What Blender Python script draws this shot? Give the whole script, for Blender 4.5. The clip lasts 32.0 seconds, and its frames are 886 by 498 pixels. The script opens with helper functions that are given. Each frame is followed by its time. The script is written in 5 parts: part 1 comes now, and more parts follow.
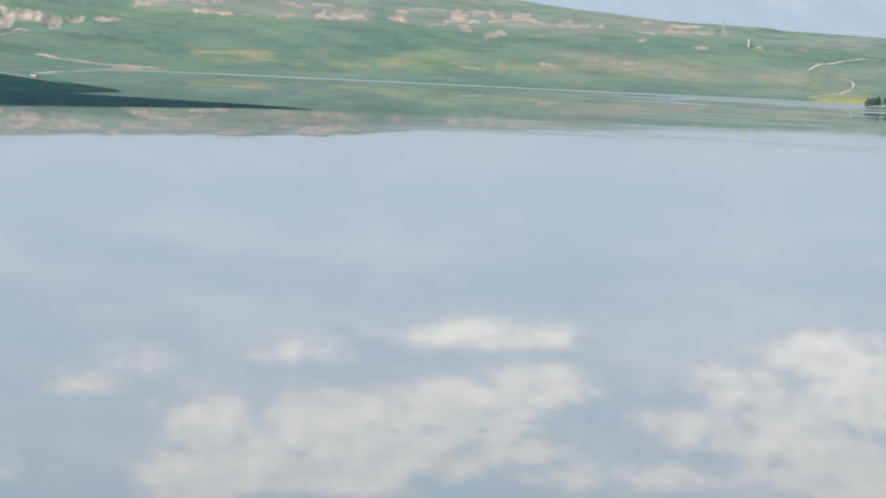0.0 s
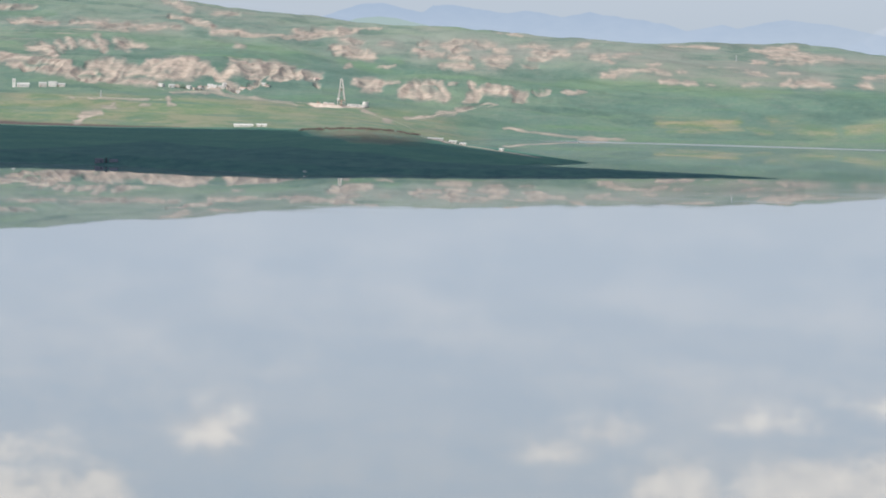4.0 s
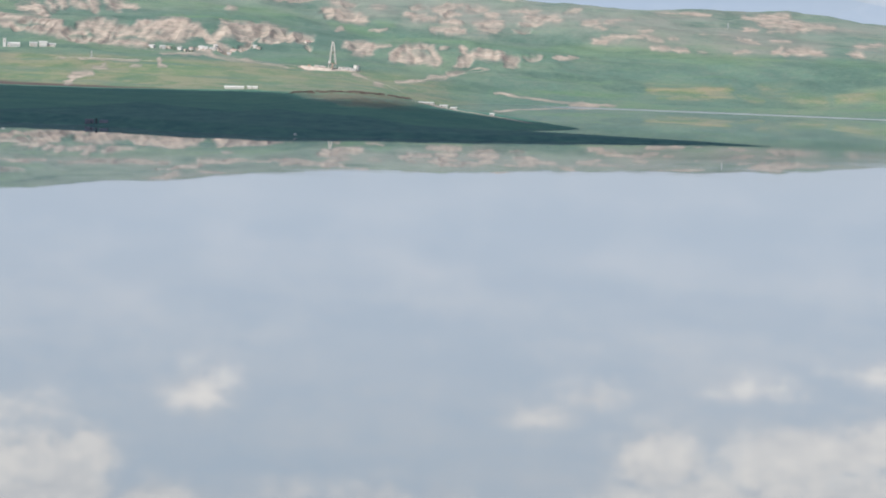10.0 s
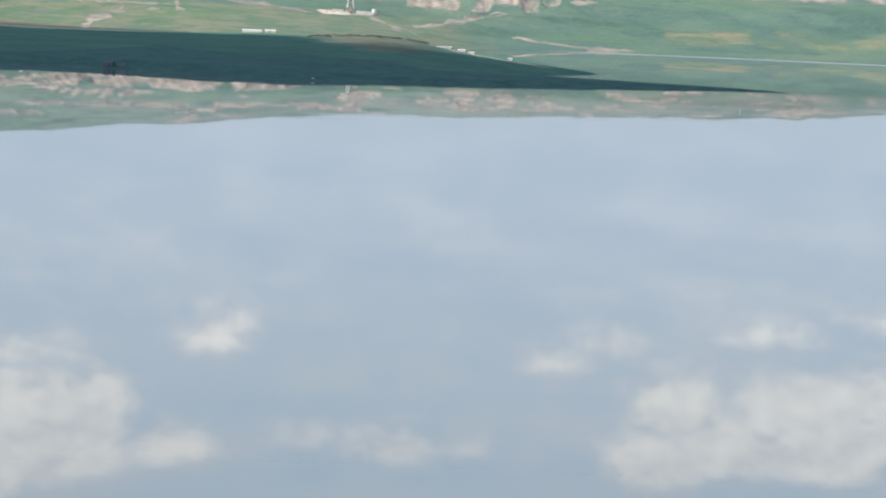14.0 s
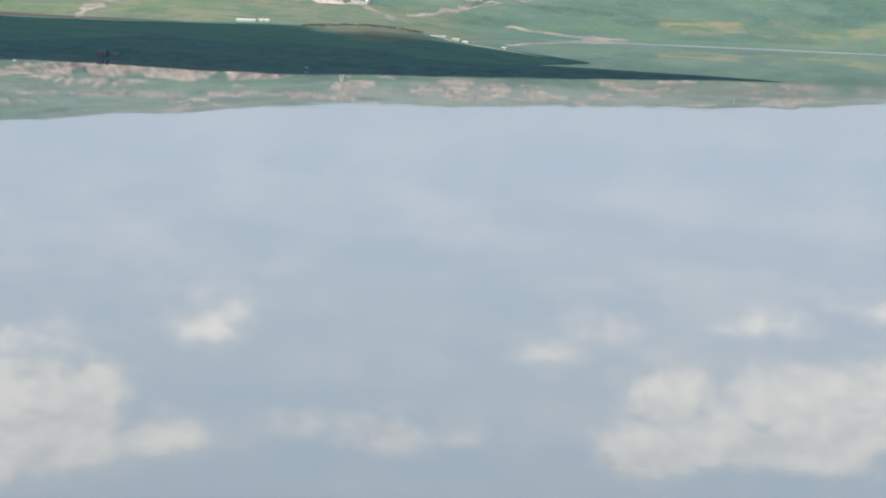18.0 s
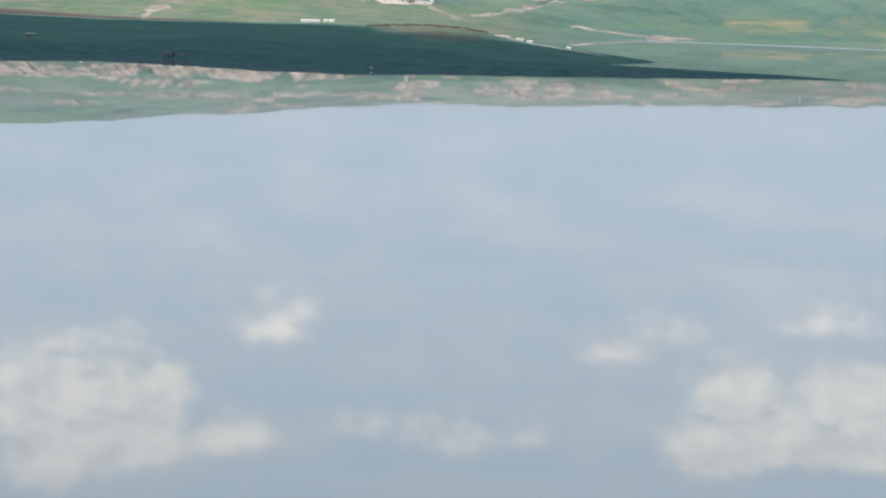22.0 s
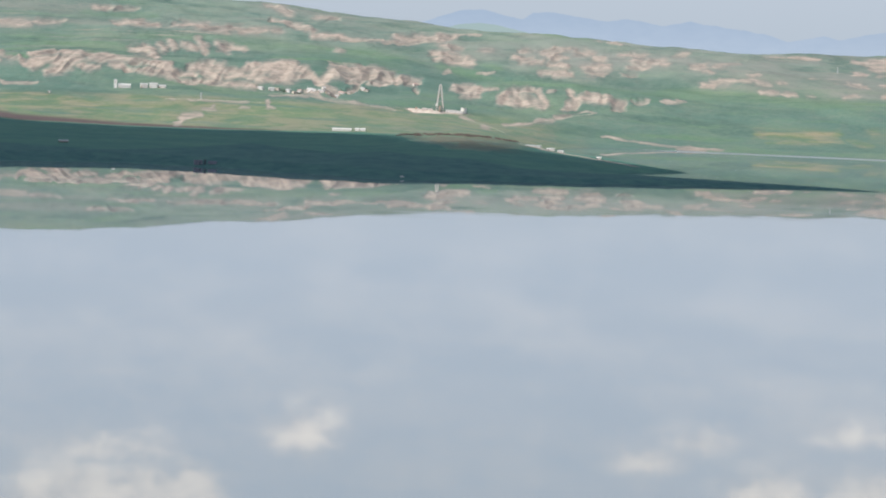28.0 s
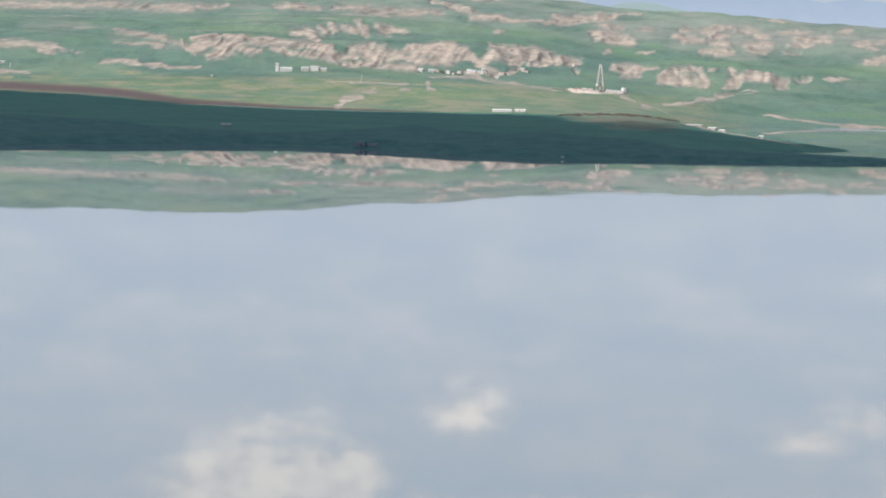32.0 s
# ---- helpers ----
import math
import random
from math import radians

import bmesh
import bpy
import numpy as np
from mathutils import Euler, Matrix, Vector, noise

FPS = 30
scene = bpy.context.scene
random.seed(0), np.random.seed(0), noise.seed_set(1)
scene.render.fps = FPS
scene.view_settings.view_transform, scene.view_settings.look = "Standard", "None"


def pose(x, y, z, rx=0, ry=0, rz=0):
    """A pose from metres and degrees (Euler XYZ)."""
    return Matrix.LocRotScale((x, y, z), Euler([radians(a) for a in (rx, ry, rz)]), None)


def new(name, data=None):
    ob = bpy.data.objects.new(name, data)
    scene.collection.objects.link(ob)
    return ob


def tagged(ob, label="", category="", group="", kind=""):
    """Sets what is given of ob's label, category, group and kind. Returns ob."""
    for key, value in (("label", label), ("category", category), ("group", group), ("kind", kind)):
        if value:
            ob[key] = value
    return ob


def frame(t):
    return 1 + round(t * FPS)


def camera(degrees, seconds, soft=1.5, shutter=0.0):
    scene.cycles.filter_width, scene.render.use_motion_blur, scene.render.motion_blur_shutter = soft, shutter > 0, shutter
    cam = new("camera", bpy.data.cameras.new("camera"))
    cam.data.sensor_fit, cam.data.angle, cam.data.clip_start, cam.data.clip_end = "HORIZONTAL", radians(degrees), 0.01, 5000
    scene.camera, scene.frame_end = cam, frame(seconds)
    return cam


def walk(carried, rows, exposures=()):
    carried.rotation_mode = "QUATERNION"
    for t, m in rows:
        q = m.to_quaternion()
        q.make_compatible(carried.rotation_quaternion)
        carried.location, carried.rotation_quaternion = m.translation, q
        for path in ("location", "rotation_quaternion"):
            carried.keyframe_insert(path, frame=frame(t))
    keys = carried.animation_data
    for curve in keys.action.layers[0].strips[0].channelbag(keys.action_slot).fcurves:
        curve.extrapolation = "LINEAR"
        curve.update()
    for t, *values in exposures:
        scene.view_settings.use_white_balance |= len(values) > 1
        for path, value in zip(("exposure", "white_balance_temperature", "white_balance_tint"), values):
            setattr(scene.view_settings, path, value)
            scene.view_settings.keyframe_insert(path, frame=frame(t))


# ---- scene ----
cam = camera(22.0, 32.0, soft=1.9)
PATH = [  # seconds, heading to the left of north, pitch, lean
    (0.0, -14.380, -6.026, 2.717),
    (0.5, -12.375, -5.597, 2.646),
    (1.0, -10.031, -5.201, 2.462),
    (1.5, -8.090, -4.885, 2.332),
    (2.0, -6.681, -4.812, 2.245),
    (2.5, -5.855, -4.774, 2.124),
    (3.0, -5.303, -4.689, 1.841),
    (3.5, -4.206, -4.669, 1.578),
    (4.0, -2.612, -4.677, 1.400),
    (4.5, -1.519, -4.769, 1.382),
    (6.5, -2.098, -5.615, 1.864),
    (7.0, -2.267, -5.590, 1.906),
    (7.5, -2.428, -5.547, 1.926),
    (8.0, -2.545, -5.532, 1.887),
    (8.5, -2.702, -5.490, 1.946),
    (9.0, -2.810, -5.416, 2.022),
    (9.5, -2.876, -5.454, 2.032),
    (10.0, -2.904, -5.563, 2.037),
    (10.5, -2.952, -5.702, 2.068),
    (11.0, -3.109, -5.779, 2.115),
    (11.5, -3.513, -5.975, 2.198),
    (12.0, -3.822, -6.191, 2.242),
    (12.5, -3.809, -6.477, 2.264),
    (13.0, -3.485, -6.680, 2.272),
    (13.5, -2.936, -6.814, 2.341),
    (14.0, -2.524, -6.967, 2.279),
    (14.5, -2.286, -7.202, 2.316),
    (16.5, -2.320, -7.500, 2.410),
    (17.0, -2.601, -7.436, 2.449),
    (17.5, -2.825, -7.329, 2.402),
    (18.0, -2.689, -7.231, 2.276),
    (18.5, -2.418, -7.156, 2.260),
    (19.0, -2.168, -7.187, 2.260),
    (19.5, -1.926, -7.305, 2.243),
    (20.0, -1.645, -7.393, 2.115),
    (20.5, -1.312, -7.375, 1.967),
    (21.0, -1.175, -7.333, 1.967),
    (21.5, -1.158, -7.251, 1.962),
    (22.0, -1.045, -7.292, 1.962),
    (22.5, -0.698, -7.273, 2.192),
    (23.0, -0.330, -7.213, 2.192),
    (23.5, -0.009, -7.019, 2.173),
    (24.0, 0.258, -6.670, 2.073),
    (24.5, 0.397, -5.892, 2.051),
    (25.0, 0.314, -4.972, 1.986),
    (25.5, 0.168, -4.443, 1.922),
    (27.5, -0.138, -4.503, 2.270),
    (28.0, -0.194, -4.588, 2.271),
    (28.5, -0.398, -4.664, 2.217),
    (29.0, -0.535, -4.674, 2.175),
    (29.5, -0.682, -4.656, 2.108),
    (30.0, -0.579, -4.614, 2.081),
    (30.5, -0.260, -4.601, 1.995),
    (31.0, 0.538, -4.708, 1.883),
    (31.5, 1.996, -5.005, 1.705),
    (32.0, 3.844, -5.204, 1.589),
]

walk(cam, [(t, pose(0, 0, 99.0) @ Euler((0, 0, radians(yaw))).to_matrix().to_4x4() @ Euler((radians(90 + pitch), 0, 0)).to_matrix().to_4x4() @ Euler((0, 0, radians(lean))).to_matrix().to_4x4()) for t, yaw, pitch, lean in PATH],
     exposures=[(0.0, 0.45, 6560, 10.0), (1.0, 0.45, 6550, 10.5), (2.0, 0.45, 6650, 13.0), (4.5, 0.45, 6680, 12.0), (6.5, 0.48, 6350, 10.5), (9.0, 0.45, 6560, 12.5), (11.0, 0.45, 6560, 12.5), (13.0, 0.47, 6400, 9.5), (14.5, 0.47, 6450, 9.5), (16.5, 0.47, 6600, 10.5), (21.0, 0.47, 6560, 9.5), (24.5, 0.46, 6330, 9.5), (25.5, 0.46, 6380, 10.5), (27.5, 0.43, 6620, 12.0), (32.0, 0.44, 6620, 12.5)])

# ---------------------------------------------------------------- light
SUN_BEARING, SUN_HEIGHT = -128.0, 40.0
to_sun = Vector((math.sin(radians(SUN_BEARING)) * math.cos(radians(SUN_HEIGHT)), math.cos(radians(SUN_BEARING)) * math.cos(radians(SUN_HEIGHT)), math.sin(radians(SUN_HEIGHT))))
sun = new("sun", bpy.data.lights.new("sun", "SUN"))
sun.data.energy, sun.data.angle, sun.data.color = 4.4, radians(0.55), (1.0, 0.95, 0.87)
sun.rotation_euler = to_sun.to_track_quat("Z", "Y").to_euler()


class Nodes:
    """Short notation for a node tree."""

    def __init__(self, tree):
        self.tree = tree
        tree.nodes.clear()

    def add(self, kind, inputs=(), **settings):
        n = self.tree.nodes.new(kind)
        for k, v in settings.items():
            setattr(n, k, v)
        for k, v in dict(inputs).items():
            if isinstance(v, bpy.types.NodeSocket):
                self.tree.links.new(v, n.inputs[k])
            else:
                n.inputs[k].default_value = v
        return n

    def math(self, op, a, b=0.0, c=0.0):
        return self.add("ShaderNodeMath", {0: a, 1: b, 2: c}, operation=op).outputs[0]

    def ramp(self, fac, stops):
        n = self.add("ShaderNodeValToRGB", {0: fac})
        e = n.color_ramp.elements
        while len(e) < len(stops):
            e.new(0.5)
        for el, (p, c) in zip(e, stops):
            el.position = p
            el.color = (*c, 1) if len(c) == 3 else c
        return n.outputs[0]

    def grey(self, fac, lo, hi):
        return self.add("ShaderNodeMapRange", {0: fac, 1: lo, 2: hi, 3: 0.0, 4: 1.0}).outputs[0]

    def mix(self, fac, a, b):
        n = self.add("ShaderNodeMix", data_type="RGBA")
        for i, v in ((0, fac), (6, a), (7, b)):
            if isinstance(v, bpy.types.NodeSocket):
                self.tree.links.new(v, n.inputs[i])
            else:
                n.inputs[i].default_value = v if i == 0 else (*v, 1)
        return n.outputs[2]

    def noise(self, vec, scale, detail=4.0, rough=0.55):
        return self.add("ShaderNodeTexNoise", {"Vector": vec, "Scale": scale, "Detail": detail, "Roughness": rough}).outputs[0]


world = bpy.data.worlds.new("sky")
scene.world = world
world.use_nodes = True
w = Nodes(world.node_tree)
sky = w.add("ShaderNodeTexSky", sky_type="NISHITA", sun_disc=False, sun_elevation=radians(SUN_HEIGHT), sun_rotation=radians(SUN_BEARING), altitude=400.0, air_density=1.2, dust_density=3.0, ozone_density=1.0)
way = w.add("ShaderNodeTexCoord").outputs["Generated"]
sep = w.add("ShaderNodeSeparateXYZ", {0: way})
height = w.math("MULTIPLY", w.math("ARCSINE", sep.outputs[2]), 57.2958)
bearing = w.math("MULTIPLY", w.math("ARCTAN2", sep.outputs[0], sep.outputs[1]), 57.2958)
flat = w.add("ShaderNodeCombineXYZ", {0: bearing, 1: w.math("MULTIPLY", height, 1.5), 2: 0.0}).outputs[0]
billow = w.noise(flat, 0.62, 8.0, 0.60)
puffs = w.noise(w.add("ShaderNodeVectorMath", {0: flat, 1: (0.35, 0.55, 0.0)}).outputs[0], 0.62, 5.0, 0.55)
knobs = w.noise(flat, 2.1, 4.0, 0.55)
lumps = w.noise(flat, 0.32, 5.0, 0.55)
veil = w.noise(w.add("ShaderNodeCombineXYZ", {0: w.math("MULTIPLY", bearing, 0.16), 1: w.math("MULTIPLY", height, 0.75), 2: 3.0}).outputs[0], 1.0, 4.0, 0.6)
haze = w.noise(w.add("ShaderNodeCombineXYZ", {0: w.math("MULTIPLY", bearing, 0.30), 1: w.math("MULTIPLY", height, 0.55), 2: 9.0}).outputs[0], 1.0, 5.0, 0.6)
# cumulus heaps: bearing, height, half width, half height, density
HEAPS_WEST = [(-8.85, 11.27, 1.52, 0.76, 1.05), (-7.30, 11.12, 1.14, 0.63, 1.05), (-8.13, 12.24, 1.39, 0.76, 1.15), (-6.72, 12.37, 1.14, 0.57, 1.05), (-8.83, 12.93, 0.88, 0.51, 1), (-5.89, 10.97, 0.63, 0.63, 0.9), (-6.59, 11.81, 1.01, 0.63, 1), (-4.15, 12.18, 0.88, 0.45, 0.85), (-3.08, 9.37, 0.76, 0.61, 0.62), (8.62, 10.74, 0.95, 0.69, 0.95), (8.05, 12.18, 0.95, 0.63, 1.05), (9.95, 11.71, 1.14, 0.63, 0.95), (11.73, 10.82, 1.07, 0.76, 1.05)]
HEAPS_MIDDLE = [(12.63, 11.73, 1.01, 0.63, 1.05), (5.56, 9.70, 0.76, 0.33, 0.5), (6.82, 9.14, 0.76, 0.33, 0.55), (1.33, 12.00, 1.14, 0.48, 0.5), (-0.85, 11.79, 0.76, 0.38, 0.38), (-8.03, 9.87, 1.64, 0.43, 0.42), (10.91, 8.77, 1.14, 0.38, 0.36), (3.20, 11.86, 0.76, 0.38, 0.35)]
HEAPS_EAST = [(13.0, 10.9, 4.2, 0.7, 0.45), (23.2, 10.0, 2.8, 1.1, 0.45), (12.23, 10.36, 1.52, 0.53, 1), (14.80, 10.04, 1.64, 0.53, 1), (16.93, 9.43, 1.14, 0.45, 0.9), (11.42, 11.66, 1.39, 0.57, 0.75), (14.00, 11.28, 1.52, 0.57, 0.75), (16.58, 10.87, 1.14, 0.57, 0.65), (15.43, 8.21, 1.90, 0.35, 0.75), (17.15, 8.15, 0.63, 0.33, 0.8), (24.39, 8.25, 1.26, 0.58, 0.95), (22.05, 9.12, 1.26, 0.43, 0.8), (25.29, 9.30, 1.52, 0.76, 0.9), (23.12, 10.31, 1.64, 0.76, 0.75), (20.56, 10.21, 1.01, 0.51, 0.6), (24.86, 11.15, 1.90, 0.63, 0.8), (20.35, 11.48, 1.14, 0.38, 0.5), (17.77, 11.65, 1.01, 0.38, 0.5)]
heaps, rise, mass = None, 0.0, 0.02
for hb, hh, wb, wh, k in HEAPS_WEST + HEAPS_MIDDLE + HEAPS_EAST:
    u = w.math("DIVIDE", w.math("SUBTRACT", bearing, hb), 1.12 * wb)
    v = w.math("DIVIDE", w.math("SUBTRACT", height, hh), wh)
    lean = w.math("MAXIMUM", w.math("MULTIPLY", v, 1.2), w.math("MULTIPLY", v, -0.8))
    d = w.math("EXPONENT", w.math("MULTIPLY", w.math("ADD", w.math("MULTIPLY", u, u), w.math("MULTIPLY", lean, lean)), -0.6))
    d = w.math("MULTIPLY", d, 0.25 + 0.82 * k)
    rise, mass = w.math("ADD", w.math("MULTIPLY", d, v), rise), w.math("ADD", d, mass)
    heaps = d if heaps is None else w.math("MAXIMUM", heaps, d)
crown = w.math("MULTIPLY", w.grey(w.math("DIVIDE", rise, mass), -1.1, 1.1), w.grey(mass, 0.3, 1.5))
near = w.math("MINIMUM", w.math("MULTIPLY", heaps, 3.0), 1.0)
shape = w.math("ADD", heaps, w.math("MULTIPLY", w.math("ADD", w.math("MULTIPLY", w.math("SUBTRACT", billow, 0.48), 1.7), w.math("MULTIPLY", w.math("SUBTRACT", knobs, 0.5), 0.42)), near))
# crisp crowns, bases that dissolve
shape = w.math("DIVIDE", w.math("SUBTRACT", shape, w.math("MULTIPLY", crown, 0.16)), w.math("SUBTRACT", 0.72, w.math("MULTIPLY", crown, 0.42)))
shape = w.math("SMOOTH_MIN", w.math("MAXIMUM", shape, 0.0), 1.0, 0.25)
above = w.grey(height, 12.9, 16.0)
general = w.math("MULTIPLY", w.grey(lumps, 0.52, 0.68), w.math("MULTIPLY", above, 0.8))
cover = w.math("MAXIMUM", w.math("MULTIPLY", shape, w.grey(heaps, -0.15, 0.75)), general)
thin = w.math("ADD", w.math("MULTIPLY", w.grey(veil, 0.42, 0.70), 0.28), w.math("MULTIPLY", w.grey(haze, 0.46, 0.66), 0.30))
thin = w.math("MULTIPLY", thin, w.grey(height, 2.0, 8.0))
clear = w.ramp(w.math("DIVIDE", height, 60.0), [(0.0, (0.375, 0.448, 0.525)), (0.035, (0.390, 0.462, 0.548)), (0.085, (0.440, 0.535, 0.650)), (0.15, (0.500, 0.605, 0.725)), (0.22, (0.510, 0.655, 0.800)), (0.42, (0.26, 0.37, 0.56)), (0.95, (0.10, 0.17, 0.33))])
base = w.mix(0.12, clear, w.add("ShaderNodeVectorMath", {0: sky.outputs[0], 3: 0.07}, operation="SCALE").outputs[0])
base = w.mix(thin, base, (0.715, 0.735, 0.75))
# pale snow-streaked mountains far behind the haze
crag = w.add("ShaderNodeCombineXYZ", {0: bearing, 1: w.math("MULTIPLY", height, 2.0), 2: 0.0}).outputs[0]
line = w.add("ShaderNodeFloatCurve", {1: w.math("DIVIDE", bearing, 40.0)})
for x, y in ((0.30, 0.2), (0.36, 0.50), (0.40, 0.52), (0.43, 0.50), (0.50, 0.56), (0.60, 0.60)):
    line.mapping.curves[0].points.new(x, y)
line.mapping.curves[0].points[0].location = (0.0, 0.0)
line.mapping.curves[0].points[-1].location = (1.0, 0.3)
line.mapping.update()
top = w.math("ADD", w.math("MULTIPLY", line.outputs[0], 2.9), w.math("MULTIPLY", w.math("SUBTRACT", w.noise(crag, 1.3, 5.0, 0.6), 0.5), 0.35))
inside = w.grey(w.math("SUBTRACT", top, height), 0.0, 0.12)
snow = w.math("MULTIPLY", w.grey(w.noise(w.add("ShaderNodeCombineXYZ", {0: w.math("ADD", bearing, w.math("MULTIPLY", height, 0.8)), 1: w.math("MULTIPLY", height, 0.8), 2: 4.0}).outputs[0], 1.7, 7.0, 0.62), 0.42, 0.70), w.grey(height, -0.6, 0.9))
base = w.mix(w.math("MULTIPLY", inside, 0.80), base, w.mix(snow, (0.345, 0.422, 0.518), (0.430, 0.487, 0.556)))
# blue flat-topped mountains, many miles off; air haze painted paler towards their base
far_line = w.add("ShaderNodeFloatCurve", {1: w.math("DIVIDE", w.math("ADD", bearing, 2.0), 20.0)})
profile = far_line.mapping.curves[0]
profile.points[0].location, profile.points[-1].location = (0.0, 0.3), (1.0, 0.0)
for x, y in ((0.4, 1.42), (0.95, 1.46), (1.95, 1.24), (2.2, 1.42), (2.65, 1.45), (4.07, 1.28), (4.56, 1.36), (5.48, 1.22), (6.1, 1.35), (8.0, 1.1), (8.56, 0.94), (9.4, 1.12), (9.8, 1.03), (11.0, 1.28), (12.2, 1.15), (13.7, 0.85), (15.2, 0.3)):
    profile.points.new((x + 2.0) / 20.0, y / 2.0)
for q in profile.points:
    q.handle_type = "VECTOR"
far_line.mapping.update()
folds = w.noise(crag, 1.9, 6.0, 0.6)
summit = w.math("ADD", w.math("MULTIPLY", far_line.outputs[0], 2.0), w.math("MULTIPLY", w.math("SUBTRACT", folds, 0.5), 0.10))
range_in = w.math("MULTIPLY", w.grey(w.math("SUBTRACT", summit, height), 0.0, 0.03), w.grey(height, -2.0, -1.0))
slopes = w.mix(w.grey(w.math("ADD", height, w.math("MULTIPLY", folds, 0.9)), 0.8, 1.8), (0.345, 0.428, 0.535), (0.285, 0.372, 0.490))
base = w.mix(w.math("MULTIPLY", range_in, w.ramp(w.math("DIVIDE", bearing, 20.0), [(0.0, (0.95, 0.95, 0.95)), (0.45, (0.92, 0.92, 0.92)), (0.70, (0.60, 0.60, 0.60))])), base, slopes)
lit = w.math("ADD", w.math("MULTIPLY", w.math("SUBTRACT", billow, puffs), 2.4), w.math("ADD", w.math("MULTIPLY", w.math("SUBTRACT", knobs, 0.5), 0.7), w.math("MULTIPLY", shape, 0.62)))
full = w.mix(w.math("MULTIPLY", cover, 0.92), base, w.mix(w.grey(lit, 0.0, 1.0), (0.70, 0.71, 0.715), (1.04, 1.00, 0.925)))
w.add("ShaderNodeOutputWorld", {0: w.add("ShaderNodeBackground", {0: full, 1: 1.0}).outputs[0]})

# ---------------------------------------------------------------- materials


def material(name):
    m = bpy.data.materials.new(name)
    m.use_nodes = True
    return m, Nodes(m.node_tree)


def finish(n, color, rough=0.9, bump=None, strength=0.3, distance=1.0, metal=0.0, spec=0.2):
    ins = {"Base Color": color if isinstance(color, bpy.types.NodeSocket) else (*color, 1), "Roughness": rough, "Metallic": metal, "Specular IOR Level": spec}
    if bump is not None:
        ins["Normal"] = n.add("ShaderNodeBump", {"Strength": strength, "Distance": distance, "Height": bump}).outputs[0]
    n.add("ShaderNodeOutputMaterial", {0: n.add("ShaderNodeBsdfPrincipled", ins).outputs[0]})


def ground_material():
    m, n = material("grassland")
    p = n.add("ShaderNodeTexCoord").outputs["Object"]
    lie = n.add("ShaderNodeMapping", {"Vector": p, "Scale": (0.8, 0.75, 1.0)}).outputs[0]
    beds = n.add("ShaderNodeMapping", {"Vector": p, "Scale": (0.40, 1.0, 2.0)}).outputs[0]
    broad, mid, fine, grain = n.noise(lie, 0.0055, 4), n.noise(lie, 0.018, 6, 0.65), n.noise(p, 0.06, 6, 0.7), n.noise(p, 0.22, 4, 0.7)
    strata = n.noise(beds, 0.022, 7, 0.7)
    grass = n.ramp(broad, [(0.34, (0.084, 0.158, 0.136)), (0.50, (0.106, 0.182, 0.146)), (0.66, (0.146, 0.211, 0.148))])
    grass = n.mix(n.math("MULTIPLY", n.grey(mid, 0.46, 0.62), 0.50), grass, (0.074, 0.136, 0.126))
    meadow = n.noise(n.add("ShaderNodeMapping", {"Vector": p, "Location": (900.0, 300.0, 0.0), "Scale": (0.35, 1.0, 1.0)}).outputs[0], 0.011, 5, 0.6)
    grass = n.mix(n.math("MULTIPLY", n.grey(meadow, 0.54, 0.66), 0.60), grass, (0.116, 0.214, 0.110))
    grass = n.mix(n.math("MULTIPLY", n.grey(strata, 0.52, 0.68), 0.50), grass, (0.168, 0.208, 0.162))
    grass = n.mix(n.math("MULTIPLY", n.grey(fine, 0.48, 0.68), 0.40), grass, (0.172, 0.190, 0.166))
    grass = n.mix(n.math("MULTIPLY", n.grey(grain, 0.50, 0.70), 0.35), grass, (0.072, 0.126, 0.108))
    lush = n.add("ShaderNodeAttribute", attribute_name="lush").outputs["Fac"]
    grass = n.mix(n.math("MULTIPLY", lush, n.grey(n.math("ADD", n.math("MULTIPLY", mid, 0.5), n.math("MULTIPLY", fine, 0.5)), 0.36, 0.54)), grass, (0.076, 0.138, 0.117))
    speck = n.noise(p, 0.13, 8, 0.8)
    rag_fine = n.noise(p, 0.09, 6, 0.7)
    grass = n.mix(n.math("MULTIPLY", n.grey(speck, 0.50, 0.62), 0.40), grass, (0.170, 0.206, 0.156))
    grass = n.mix(n.math("MULTIPLY", n.grey(speck, 0.48, 0.38), 0.36), grass, (0.062, 0.112, 0.096))
    # Distance haze painted into the upland grass as a paler green.
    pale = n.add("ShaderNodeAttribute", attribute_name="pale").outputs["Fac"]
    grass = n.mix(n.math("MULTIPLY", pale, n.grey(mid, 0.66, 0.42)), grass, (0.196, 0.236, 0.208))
    dry = n.add("ShaderNodeAttribute", attribute_name="gold").outputs["Fac"]
    reaped = n.noise(n.add("ShaderNodeMapping", {"Vector": p, "Scale": (0.8, 0.5, 1.0)}).outputs[0], 0.03, 6, 0.65)
    stubble = n.ramp(n.math("ADD", n.math("MULTIPLY", reaped, 0.75), n.math("MULTIPLY", speck, 0.25)), [(0.39, (0.104, 0.170, 0.098)), (0.47, (0.160, 0.200, 0.112)), (0.56, (0.262, 0.236, 0.160))])
    grass = n.mix(n.math("MULTIPLY", dry, n.grey(strata, 0.34, 0.54)), grass, stubble)
    heath = n.add("ShaderNodeAttribute", attribute_name="heath").outputs["Fac"]
    grass = n.mix(n.math("MULTIPLY", heath, n.grey(n.math("ADD", n.math("MULTIPLY", strata, 0.6), n.math("MULTIPLY", speck, 0.4)), 0.30, 0.52)), grass, n.mix(fine, (0.214, 0.216, 0.202), (0.286, 0.262, 0.244)))
    fresh = n.add("ShaderNodeAttribute", attribute_name="fresh").outputs["Fac"]
